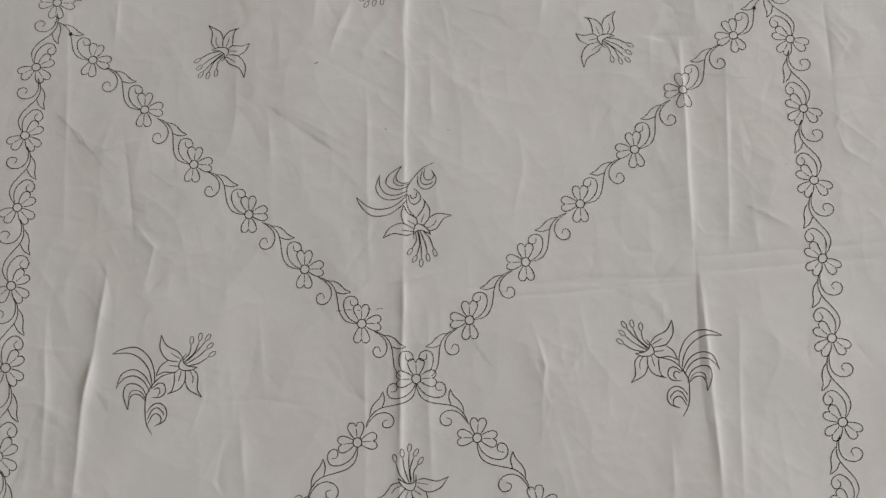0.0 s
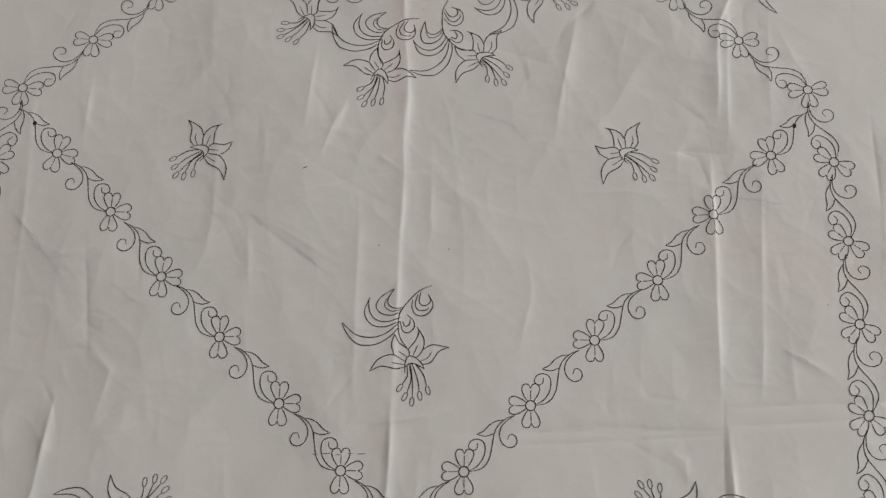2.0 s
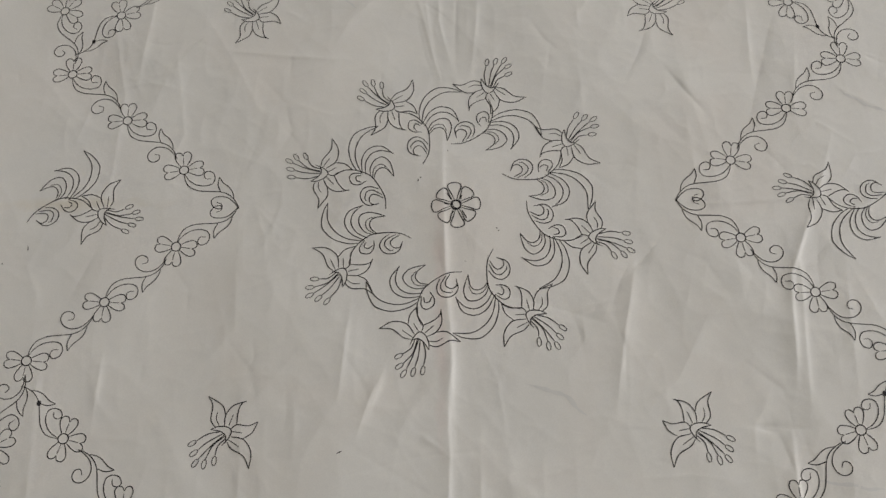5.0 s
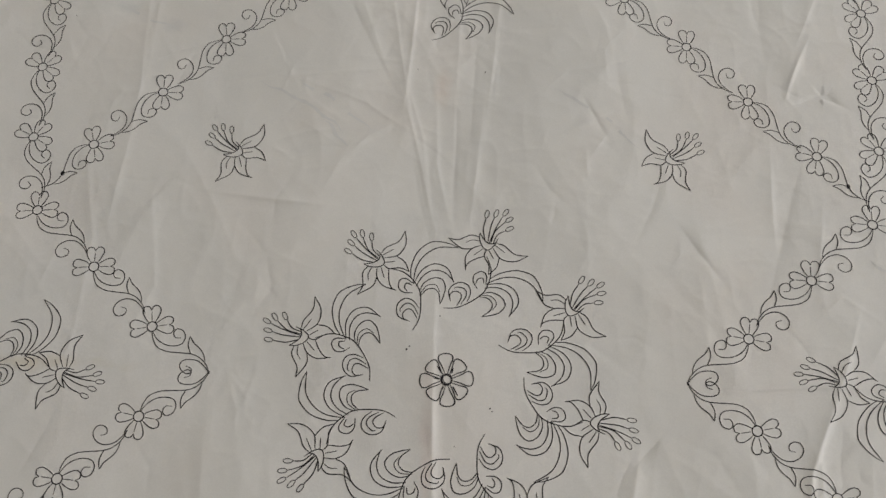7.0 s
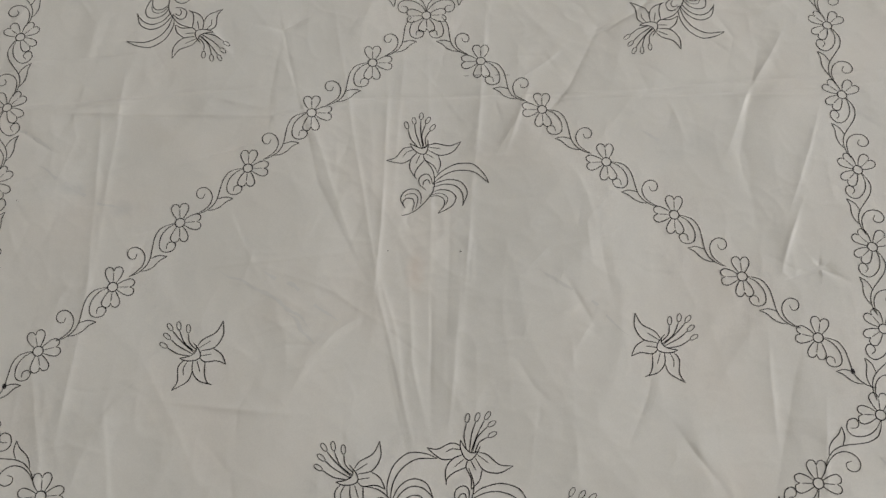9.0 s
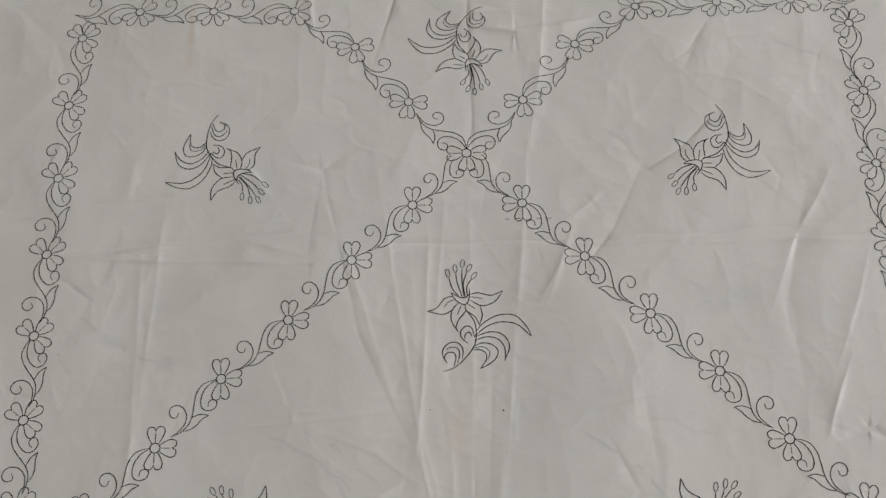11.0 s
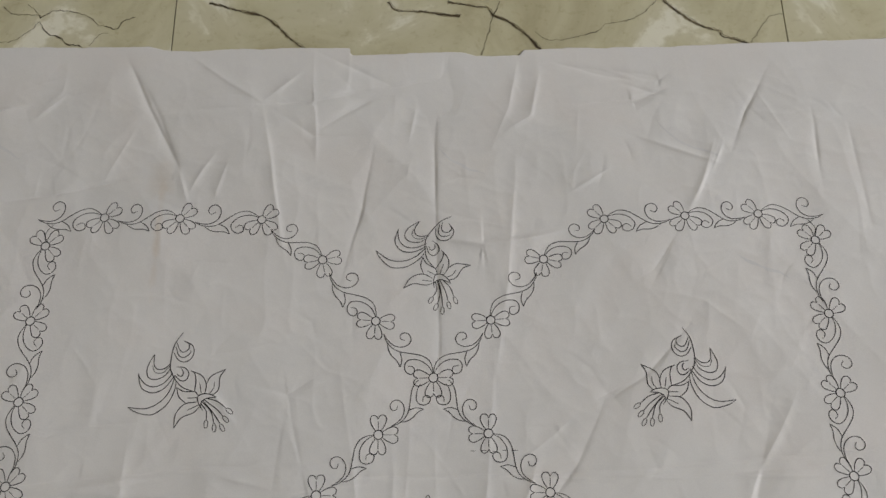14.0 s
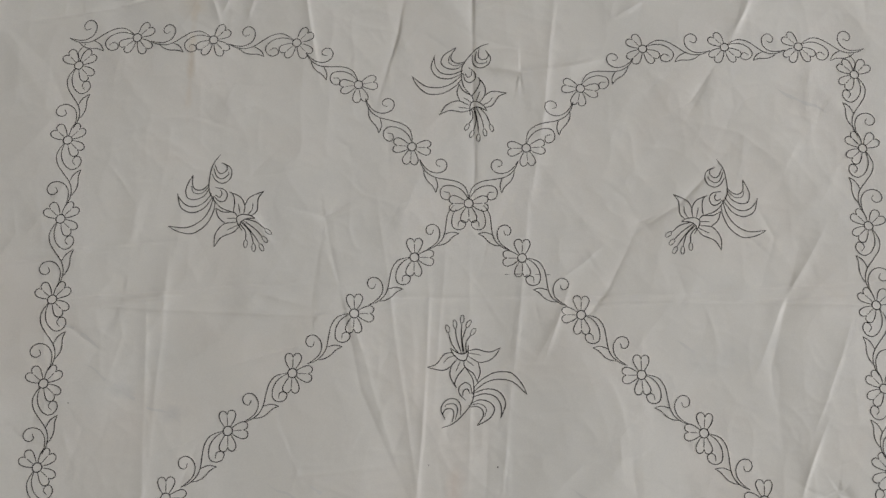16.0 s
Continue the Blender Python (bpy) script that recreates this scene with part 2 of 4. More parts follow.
def crease(high, wide, back, *line):
    """A sharp fold pressed into the cloth along a line; millimetres, negative for a hollow. wide and back:
    how far it slopes on the side of the window and on the other."""
    wide, back = SHARP * wide + 0.5, SHARP * back + 0.5
    w = wide / 1000
    xs, ys = [q[0] for q in line], [q[1] for q in line]
    far = 5 * max(wide, back) / 1000
    i0, i1 = np.searchsorted(GX, (min(xs) - far, max(xs) + far))
    j0, j1 = np.searchsorted(GY, (min(ys) - far, max(ys) + far))
    if i1 - i0 < 2 or j1 - j0 < 2:
        return
    X, Y = XX[j0:j1, i0:i1], YY[j0:j1, i0:i1]
    best, along, reach = np.full(X.shape, 9.0), np.zeros(X.shape), np.full(X.shape, w)
    lengths = [math.dist(a, b) for a, b in zip(line, line[1:])]
    total, run = sum(lengths), 0.0
    wander = 0.0013 * lattice(X * 22 + 7 * high + 40, Y * 22 + wide + 40, 8)
    for (ax, ay), (bx, by), n in zip(line, line[1:], lengths):
        tx, ty = (bx - ax) / n, (by - ay) / n
        s = (X - ax) * tx + (Y - ay) * ty
        d = (X - ax) * ty - (Y - ay) * tx + wander
        front = d * (1 if 0.98 * ty - 0.15 * tx > 0 else -1) > 0
        d = np.abs(d)
        over = np.maximum(0, np.maximum(-s, s - n))
        d = np.sqrt(d * d + over * over)
        near = d < best
        best = np.where(near, d, best)
        reach = np.where(near, np.where(front, w, back / 1000), reach)
        along = np.where(near, np.clip(s, 0, n) + run, along)
        run += n
    fade = np.clip(np.minimum(along, total - along) / min(0.04, total * 0.4), 0, 1) * 0.8 + 0.2
    rough = 0.8 + 0.45 * lattice(X * 30 + 50, Y * 30 + 50, 9)
    HEIGHT[j0:j1, i0:i1] += PRESS * high * fade * rough * np.exp(-np.sqrt((best / reach) ** 2 + 0.006) + 0.077)

PRESS, SHARP = 1.6, 0.55
# small accidental wrinkles all over
for k in range(300):
    x, y = rng.uniform(-0.55, 0.55), rng.uniform(-0.8, 0.78)
    a = rng.choice([90, 90, 60, 125, 20, 160]) + rng.normal(0, 16)
    n = rng.uniform(0.015, 0.07)
    bend = a + rng.normal(0, 25)
    q = (x + n * math.cos(radians(a)), y + n * math.sin(radians(a)))
    r = (q[0] + n * math.cos(radians(bend)), q[1] + n * math.sin(radians(bend)))
    crease(rng.choice([-1, 1, 1]) * rng.uniform(0.06, 0.24), rng.uniform(3, 8), rng.uniform(5, 15), (x, y), q, r)
# hairline crinkles
for k in range(900):
    x, y = rng.uniform(-0.55, 0.55), rng.uniform(-0.8, 0.78)
    a = rng.choice([90, 75, 50, 130, 10, 165]) + rng.normal(0, 20)
    n, bend = rng.uniform(0.008, 0.04), a + rng.normal(0, 30)
    q = (x + n * math.cos(radians(a)), y + n * math.sin(radians(a)))
    r = (q[0] + n * math.cos(radians(bend)), q[1] + n * math.sin(radians(bend)))
    crease(rng.choice([-1, 1]) * rng.uniform(0.05, 0.24), rng.uniform(1.5, 3.5), rng.uniform(3, 7), (x, y), q, r)
PRESS, SHARP = 0.8, 0.4

crease(2, 5, 34, (-0.013, 0.073), (-0.011, -0.035), (-0.007, -0.174))
crease(2, 5, 30, (-0.009, -0.127), (-0.012, -0.216), (-0.016, -0.295), (-0.019, -0.380))
crease(3, 7, 9, (-0.019, -0.380), (-0.024, -0.460), (-0.030, -0.575))
crease(1, 5, 18, (-0.053, -0.412), (-0.055, -0.574))
crease(1.2, 9, 14, (0.000, -0.424), (-0.004, -0.576))
crease(3.6, 8, 11, (-0.267, -0.373), (-0.272, -0.416), (-0.279, -0.476), (-0.286, -0.563))
crease(1, 5, 14, (-0.315, -0.400), (-0.310, -0.541))
crease(-1, 6, 14, (-0.259, -0.250), (-0.252, -0.292), (-0.245, -0.355))
crease(0.8, 7, 16, (-0.313, -0.117), (-0.304, -0.342))
crease(3, 6, 26, (0.234, -0.179), (0.233, -0.234), (0.225, -0.377))
crease(3, 6, 14, (0.227, -0.401), (0.225, -0.455), (0.223, -0.586))
crease(-1, 4, 10, (0.226, -0.377), (0.218, -0.462), (0.219, -0.534))
crease(1.2, 5, 15, (0.274, -0.192), (0.254, -0.378))
crease(1.4, 6, 14, (0.254, -0.436), (0.240, -0.587))
crease(-1.8, 10, 4, (0.021, -0.404), (0.115, -0.401), (0.228, -0.401))
crease(-1.62, 8, 3, (0.030, -0.413), (0.133, -0.409), (0.226, -0.406))
crease(-1.98, 10, 4, (0.232, -0.398), (0.303, -0.395), (0.382, -0.392))
crease(-1.62, 9, 3, (0.234, -0.385), (0.384, -0.380))
crease(1.2, 4, 9, (-0.065, -0.139), (-0.077, -0.181))
crease(-1.4, 5, 16, (0.368, -0.140), (0.362, -0.256))
crease(1, 5, 10, (0.362, -0.274), (0.366, -0.294), (0.385, -0.309))
crease(0.8, 4, 8, (0.358, -0.282), (0.366, -0.264), (0.386, -0.257))
crease(1, 5, 12, (0.085, -0.269), (0.086, -0.300), (0.074, -0.345))
crease(1.3, 4, 9, (0.084, -0.433), (0.092, -0.470), (0.087, -0.524))
crease(0.8, 4, 8, (0.084, -0.465), (0.095, -0.502), (0.084, -0.532))
crease(0.9, 8, 16, (-0.046, -0.214), (-0.048, -0.383))
crease(0.9, 9, 18, (-0.133, -0.284), (-0.123, -0.380))
crease(1, 9, 14, (-0.156, -0.491), (-0.149, -0.570))
crease(-0.9, 3.5, 9, (-0.132, -0.232), (-0.105, -0.254), (-0.071, -0.279))
crease(0.8, 10, 4, (0.274, -0.341), (0.309, -0.363))
crease(-1.44, 9, 4, (0.208, -0.180), (0.225, -0.183))
crease(-0.9, 4, 10, (0.223, -0.181), (0.235, -0.223))
crease(1, 6, 12, (0.296, -0.475), (0.352, -0.440))
crease(0.9, 4, 10, (0.189, -0.533), (0.187, -0.576))
crease(0.8, 3.5, 9, (-0.029, -0.182), (-0.008, -0.200))
crease(1.62, 9, 4, (-0.030, -0.394), (0.022, -0.387))
crease(0.8, 6, 12, (-0.236, -0.394), (-0.228, -0.355), (-0.254, -0.324))
crease(0.8, 5, 12, (-0.140, -0.417), (-0.133, -0.483))
crease(0.8, 9, 4, (-0.317, -0.228), (-0.285, -0.266), (-0.242, -0.258))
crease(0.605, 3, 14, (-0.047, 0.255), (-0.029, 0.187), (-0.014, 0.118), (-0.014, 0.073))
crease(0.66, 3, 10, (-0.040, 0.255), (-0.026, 0.198), (-0.018, 0.136))
crease(-0.495, 3, 10, (-0.034, 0.192), (-0.011, 0.073))
crease(0.55, 3, 9, (-0.015, 0.255), (-0.014, 0.176), (-0.002, 0.121))
crease(0.66, 4, 14, (0.025, 0.256), (0.020, 0.177), (0.012, 0.106))
crease(-0.495, 3, 9, (0.002, 0.256), (0.001, 0.113))
crease(0.605, 5, 12, (-0.100, 0.153), (-0.083, 0.178), (-0.063, 0.192))
crease(-0.99, 10, 5, (-0.087, 0.164), (-0.064, 0.170))
crease(0.9, 12, 22, (-0.175, -0.039), (-0.169, -0.107))
crease(2, 13, 22, (0.135, -0.045), (0.123, -0.100), (0.109, -0.171))
crease(-1.2, 8, 18, (0.155, -0.031), (0.124, -0.066))
crease(2, 5, 18, (0.260, -0.055), (0.250, -0.168))
crease(1.62, 9, 3.5, (0.186, -0.003), (0.272, -0.001))
crease(1, 6, 14, (0.252, 0.204), (0.247, 0.098))
crease(1.1, 6, 14, (0.289, 0.150), (0.273, 0.064))
crease(1.2, 4, 9, (-0.058, -0.131), (-0.072, -0.172))
crease(1, 7, 14, (0.296, -0.045), (0.285, -0.167))
crease(1.44, 12, 5, (-0.188, 0.146), (-0.099, 0.137))
crease(0.44, 10, 4, (-0.124, 0.213), (-0.084, 0.186))
crease(-0.8, 4, 9, (0.172, 0.127), (0.205, 0.077))
crease(0.8, 5, 12, (-0.235, 0.145), (-0.222, 0.068), (-0.240, 0.024))
crease(0.9, 9, 4, (0.318, 0.100), (0.354, 0.076))
crease(0.9, 4, 9, (-0.093, -0.157), (-0.083, -0.071))
crease(-0.8, 9, 4, (0.016, -0.069), (0.107, -0.100))
crease(0.66, 3.5, 12, (-0.078, 0.496), (-0.062, 0.385), (-0.045, 0.275), (-0.029, 0.175))
crease(0.55, 4, 12, (-0.121, 0.445), (-0.089, 0.359), (-0.051, 0.247))
crease(0.88, 2.5, 8, (-0.031, 0.406), (-0.037, 0.284), (-0.042, 0.224))
crease(0.55, 3.5, 10, (-0.018, 0.449), (-0.027, 0.303))
crease(-0.55, 3, 9, (-0.042, 0.228), (-0.023, 0.154), (-0.016, 0.113))
crease(0.605, 4, 12, (0.002, 0.449), (0.002, 0.283), (-0.001, 0.175))
crease(0.77, 4, 14, (0.054, 0.494), (0.043, 0.383), (0.022, 0.192))
crease(-0.55, 3, 10, (0.019, 0.293), (0.013, 0.192))
crease(-1.8, 9, 3.5, (-0.355, 0.437), (-0.299, 0.440), (-0.241, 0.446))
crease(-1.8, 9, 3.5, (-0.348, 0.395), (-0.197, 0.406), (-0.132, 0.413))
crease(1.62, 9, 3, (-0.302, 0.389), (-0.126, 0.383), (-0.053, 0.395))
crease(-1.71, 9, 4, (-0.071, 0.400), (0.096, 0.400), (0.271, 0.411), (0.386, 0.422))
crease(-1.44, 8, 3, (0.096, 0.393), (0.270, 0.402), (0.384, 0.410))
crease(-1.8, 14, 22, (0.283, 0.445), (0.254, 0.348), (0.257, 0.279))
crease(1.6, 4, 10, (0.297, 0.303), (0.270, 0.241), (0.277, 0.232))
crease(-2.16, 9, 4, (0.273, 0.236), (0.301, 0.245), (0.320, 0.231))
crease(-1.3, 10, 20, (0.278, 0.187), (0.237, 0.065))
crease(-1, 4, 10, (0.149, 0.470), (0.120, 0.409), (0.098, 0.382), (0.089, 0.351))
crease(0.66, 5, 10, (-0.096, 0.168), (-0.067, 0.200), (-0.029, 0.221))
crease(0.55, 5, 10, (-0.099, 0.155), (-0.084, 0.185))
crease(-1.39, 14, 6, (-0.145, 0.474), (-0.121, 0.468), (-0.093, 0.485))
crease(0.9, 6, 14, (-0.266, 0.399), (-0.257, 0.241), (-0.266, 0.113))
crease(0.8, 6, 14, (-0.250, 0.442), (-0.254, 0.250))
crease(1.2, 5, 10, (0.074, 0.244), (0.093, 0.263), (0.113, 0.267))
crease(0.55, 10, 4, (-0.133, 0.253), (-0.072, 0.229), (-0.025, 0.197))
crease(1.2, 7, 16, (0.094, 0.208), (0.129, 0.225))
crease(-1, 4, 10, (0.104, 0.239), (0.127, 0.194))
crease(0.9, 5, 10, (0.105, 0.190), (0.106, 0.164))
crease(1.8, 16, 6, (-0.174, 0.403), (-0.131, 0.391))
crease(0.495, 4, 9, (0.019, 0.283), (0.042, 0.307))
crease(1.2, 3, 9, (0.283, 0.288), (0.309, 0.348), (0.325, 0.389))
crease(2.48, 12, 4, (-0.230, 0.798), (-0.192, 0.769), (-0.158, 0.746))
crease(-4.46, 12, 4, (-0.158, 0.745), (-0.110, 0.748), (-0.057, 0.758), (0.013, 0.771))
crease(-1.86, 4, 12, (-0.108, 0.714), (-0.057, 0.749), (-0.035, 0.759))
crease(-1.86, 10, 4, (-0.114, 0.807), (-0.030, 0.762))
crease(1.7, 4, 10, (-0.158, 0.747), (-0.118, 0.784))
crease(-1.55, 10, 4, (-0.147, 0.740), (-0.108, 0.711), (-0.060, 0.711))
crease(-1.45, 2.5, 9, (0.004, 0.763), (0.004, 0.645), (0.006, 0.482))
crease(-3.35, 10, 4, (0.014, 0.798), (0.011, 0.745), (0.018, 0.798))
crease(1.79, 6, 16, (0.087, 0.802), (0.075, 0.741), (0.056, 0.698))
crease(2.01, 4, 10, (0.056, 0.698), (0.075, 0.720), (0.094, 0.732), (0.105, 0.779))
crease(-1.45, 3, 12, (-0.053, 0.700), (-0.061, 0.637), (-0.079, 0.566))
crease(1.12, 4, 10, (-0.013, 0.741), (-0.020, 0.703))
crease(-2.32, 3.5, 10, (-0.292, 0.801), (-0.264, 0.742), (-0.230, 0.678))
crease(1.12, 4, 12, (-0.230, 0.678), (-0.218, 0.638))
crease(1.67, 4, 9, (0.265, 0.705), (0.249, 0.663), (0.231, 0.632))
crease(-1.55, 3, 8, (0.327, 0.786), (0.297, 0.736), (0.280, 0.693))
crease(2.5, 9, 3.5, (-0.422, 0.733), (-0.376, 0.742))
crease(-2.5, 12, 6, (-0.405, 0.643), (-0.340, 0.652), (-0.281, 0.665))
crease(1.34, 4, 9, (-0.345, 0.783), (-0.346, 0.758), (-0.364, 0.736))
crease(1.86, 4, 9, (-0.341, 0.755), (-0.366, 0.730))
crease(1.12, 5, 10, (-0.272, 0.721), (-0.296, 0.667))
crease(1.22, 3, 12, (-0.158, 0.746), (-0.141, 0.658), (-0.127, 0.581))
crease(1.34, 4, 10, (-0.113, 0.807), (-0.104, 0.682))
crease(0.994, 5, 14, (0.080, 0.699), (0.068, 0.565), (0.055, 0.483))
crease(-1.38, 3.5, 10, (0.141, 0.456), (0.181, 0.481), (0.223, 0.527))
crease(-3.62, 9, 4, (0.122, 0.789), (0.192, 0.770))
crease(-3.62, 9, 4, (0.176, 0.781), (0.219, 0.770), (0.233, 0.780))
crease(-3.35, 9, 4, (0.137, 0.743), (0.191, 0.748), (0.230, 0.764))
crease(-1.55, 9, 4, (0.181, 0.766), (0.223, 0.752))
crease(4.14, 16, 9, (-0.000, 0.609), (0.046, 0.601), (0.091, 0.608), (0.127, 0.618))
crease(1.55, 10, 4, (0.194, 0.708), (0.266, 0.681))
crease(-0.632, 3, 9, (-0.121, 0.469), (-0.128, 0.407), (-0.127, 0.362))
crease(0.759, 4, 10, (-0.117, 0.466), (-0.089, 0.479))
crease(-1.12, 4, 12, (0.392, 0.721), (0.398, 0.617))
crease(-1.12, 2, 7, (0.360, 0.739), (0.359, 0.700), (0.360, 0.658))
crease(1.45, 4, 9, (0.273, 0.704), (0.256, 0.668))
crease(1.56, 4, 10, (0.270, 0.706), (0.255, 0.674), (0.228, 0.621))
crease(-1.38, 4, 10, (0.222, 0.616), (0.196, 0.577), (0.177, 0.566))
crease(1.55, 4, 10, (-0.218, 0.653), (-0.203, 0.683), (-0.196, 0.695))
crease(-1.34, 4, 10, (-0.272, 0.768), (-0.251, 0.729), (-0.233, 0.684))
crease(1.03, 3, 9, (0.121, 0.451), (0.100, 0.432), (0.074, 0.413))
crease(-1.26, 5, 12, (0.137, 0.461), (0.163, 0.475))
crease(-1.44, 9, 3, (-0.413, 0.422), (-0.334, 0.431), (-0.277, 0.438))
crease(2.07, 9, 3, (-0.302, 0.391), (-0.223, 0.402))
crease(1.84, 9, 16, (0.307, 0.464), (0.265, 0.396), (0.235, 0.331))
crease(0.632, 4, 9, (0.076, 0.384), (0.054, 0.343))
crease(1.15, 5, 12, (-0.188, 0.475), (-0.163, 0.443))
crease(1.39, 4, 9, (0.128, 0.654), (0.166, 0.678))
crease(1.12, 4, 9, (-0.184, 0.685), (-0.196, 0.645))
crease(1.4, 4, 10, (-0.060, -0.133), (-0.079, -0.181))
crease(1.2, 5, 10, (-0.032, -0.182), (-0.022, -0.190))
crease(2.2, 6, 18, (0.302, 0.050), (0.276, -0.011), (0.253, -0.063), (0.242, -0.152))
crease(-1.8, 10, 4, (0.205, -0.180), (0.248, -0.181))
crease(0.8, 8, 16, (-0.133, -0.220), (-0.126, -0.316))
crease(0.9, 12, 5, (-0.116, -0.238), (-0.065, -0.269))
crease(0.9, 5, 12, (-0.268, -0.111), (-0.270, -0.177))
crease(0.8, 5, 12, (0.009, -0.188), (0.010, -0.254))
crease(0.792, 10, 4, (-0.189, 0.247), (-0.059, 0.263))
crease(0.55, 5, 10, (-0.099, 0.168), (-0.074, 0.202))
crease(1.2, 7, 14, (0.107, 0.182), (0.127, 0.211))
crease(0.9, 7, 16, (-0.294, 0.185), (-0.275, 0.107), (-0.279, 0.025))
crease(-0.495, 3, 9, (-0.063, 0.263), (-0.051, 0.297))
crease(-0.632, 3, 12, (-0.121, 0.466), (-0.086, 0.322), (-0.047, 0.237))
crease(1.24, 9, 3, (0.086, 0.398), (0.351, 0.397))
crease(1.15, 4, 9, (0.087, 0.413), (0.062, 0.346))
crease(-1.15, 4, 10, (0.210, 0.592), (0.193, 0.560))
crease(-1.03, 10, 5, (-0.339, 0.379), (-0.299, 0.351))
crease(-1.15, 10, 4, (-0.197, 0.339), (-0.124, 0.363))

HEIGHT = np.maximum(HEIGHT - 0.2, 0.9) / 1000

EDGE_X = (-0.6, -0.41, -0.27, -0.255, -0.223, -0.18, -0.162, -0.137, -0.077, -0.0755, -0.05, 0.03, 0.046, 0.086, 0.0906, 0.138, 0.174, 0.237, 0.304, 0.352, 0.44, 0.6)
EDGE_Y = (0.809, 0.808, 0.8084, 0.8045, 0.803, 0.807, 0.8052, 0.8075, 0.8064, 0.799, 0.7998, 0.8026, 0.7983, 0.7989, 0.8044, 0.807, 0.8068, 0.8085, 0.8116, 0.813, 0.8167, 0.822)

def top_edge(x):
    """How far up the cloth reaches: a torn, slightly slanting edge with a nick."""
    y = np.interp(x, EDGE_X, EDGE_Y)
    return y + 0.0007 * lattice(x * 60 + 31, x * 0 + 3.5, 12) + 0.0004 * lattice(x * 210 + 81, x * 0 + 8.5, 13)

def lift(x, y):
    """Height of the cloth's upper face in metres."""
    i = min(max(int(np.searchsorted(GX, x)) - 1, 0), len(GX) - 2)
    j = min(max(int(np.searchsorted(GY, y)) - 1, 0), len(GY) - 2)
    u, v = (x - GX[i]) / (GX[i + 1] - GX[i]), (y - GY[j]) / (GY[j + 1] - GY[j])
    h = HEIGHT
    return (h[j, i] * (1 - u) + h[j, i + 1] * u) * (1 - v) + (h[j + 1, i] * (1 - u) + h[j + 1, i + 1] * u) * v

def cloth_mesh():
    edge = top_edge(XX)
    rows, cols = XX.shape
    yy = np.minimum(YY, edge)
    zz = HEIGHT.copy()
    near = np.clip((edge - YY) / 0.07, 0, 1) * np.clip((YY - GY[0]) / 0.03, 0.1, 1)
    zz = 0.0007 + (zz - 0.0007) * (0.30 + 0.70 * near ** 0.8)
    verts = np.stack([XX + CX, yy + CY, zz], -1).reshape(-1, 3)
    keep = (YY[:-1, :-1] < edge[:-1, :-1]) & (YY[:-1, 1:] < edge[:-1, 1:])
    idx = np.arange(rows * cols).reshape(rows, cols)
    quads = np.stack([idx[:-1, :-1], idx[:-1, 1:], idx[1:, 1:], idx[1:, :-1]], -1)[keep]
    # the hem's thickness: a rim that drops to the under face
    last = np.max(np.where(keep, np.arange(1, rows)[:, None], 0), axis=0)
    last = np.append(last, last[-1])
    rim = [idx[0, i] for i in range(cols)] + [idx[j, -1] for j in range(1, last[-1] + 1)]
    rim += [idx[last[i], i] for i in range(cols - 2, -1, -1)] + [idx[j, 0] for j in range(last[0] - 1, -1, -1)]
    under = verts[rim] * np.array([1, 1, 0]) + np.array([0, 0, 0.0001])
    n0 = len(verts)
    n = len(rim)
    faces = quads.tolist() + [[rim[(k + 1) % n], rim[k], n0 + k, n0 + (k + 1) % n] for k in range(n)]
    me = bpy.data.meshes.new("fabric")
    me.from_pydata(np.vstack([verts, under]).tolist(), [], faces)
    me.polygons.foreach_set("use_smooth", [True] * len(me.polygons))
    me.materials.append(COTTON)
    return me

cloth = tagged(new("tablecloth"), "creased white cotton cloth printed with grey flower outlines on the floor", "tablecloth")
fabric = new("fabric", cloth_mesh())
fabric.parent = cloth

# ---- strokes of the print ----
def curve(points, gap=0.0010):
    """A smooth line through the points."""
    p = [np.array(q, float) for q in points]
    p = [2 * p[0] - p[1]] + p + [2 * p[-1] - p[-2]]
    out = []
    for a, b, c, d in zip(p, p[1:], p[2:], p[3:]):
        n = max(2, int(math.dist(b, c) / gap))
        for k in range(n):
            t = k / n
            out.append(0.5 * (2 * b + (c - a) * t + (2 * a - 5 * b + 4 * c - d) * t * t + (3 * b - a - 3 * c + d) * t ** 3))
    out.append(p[-2])
    return out

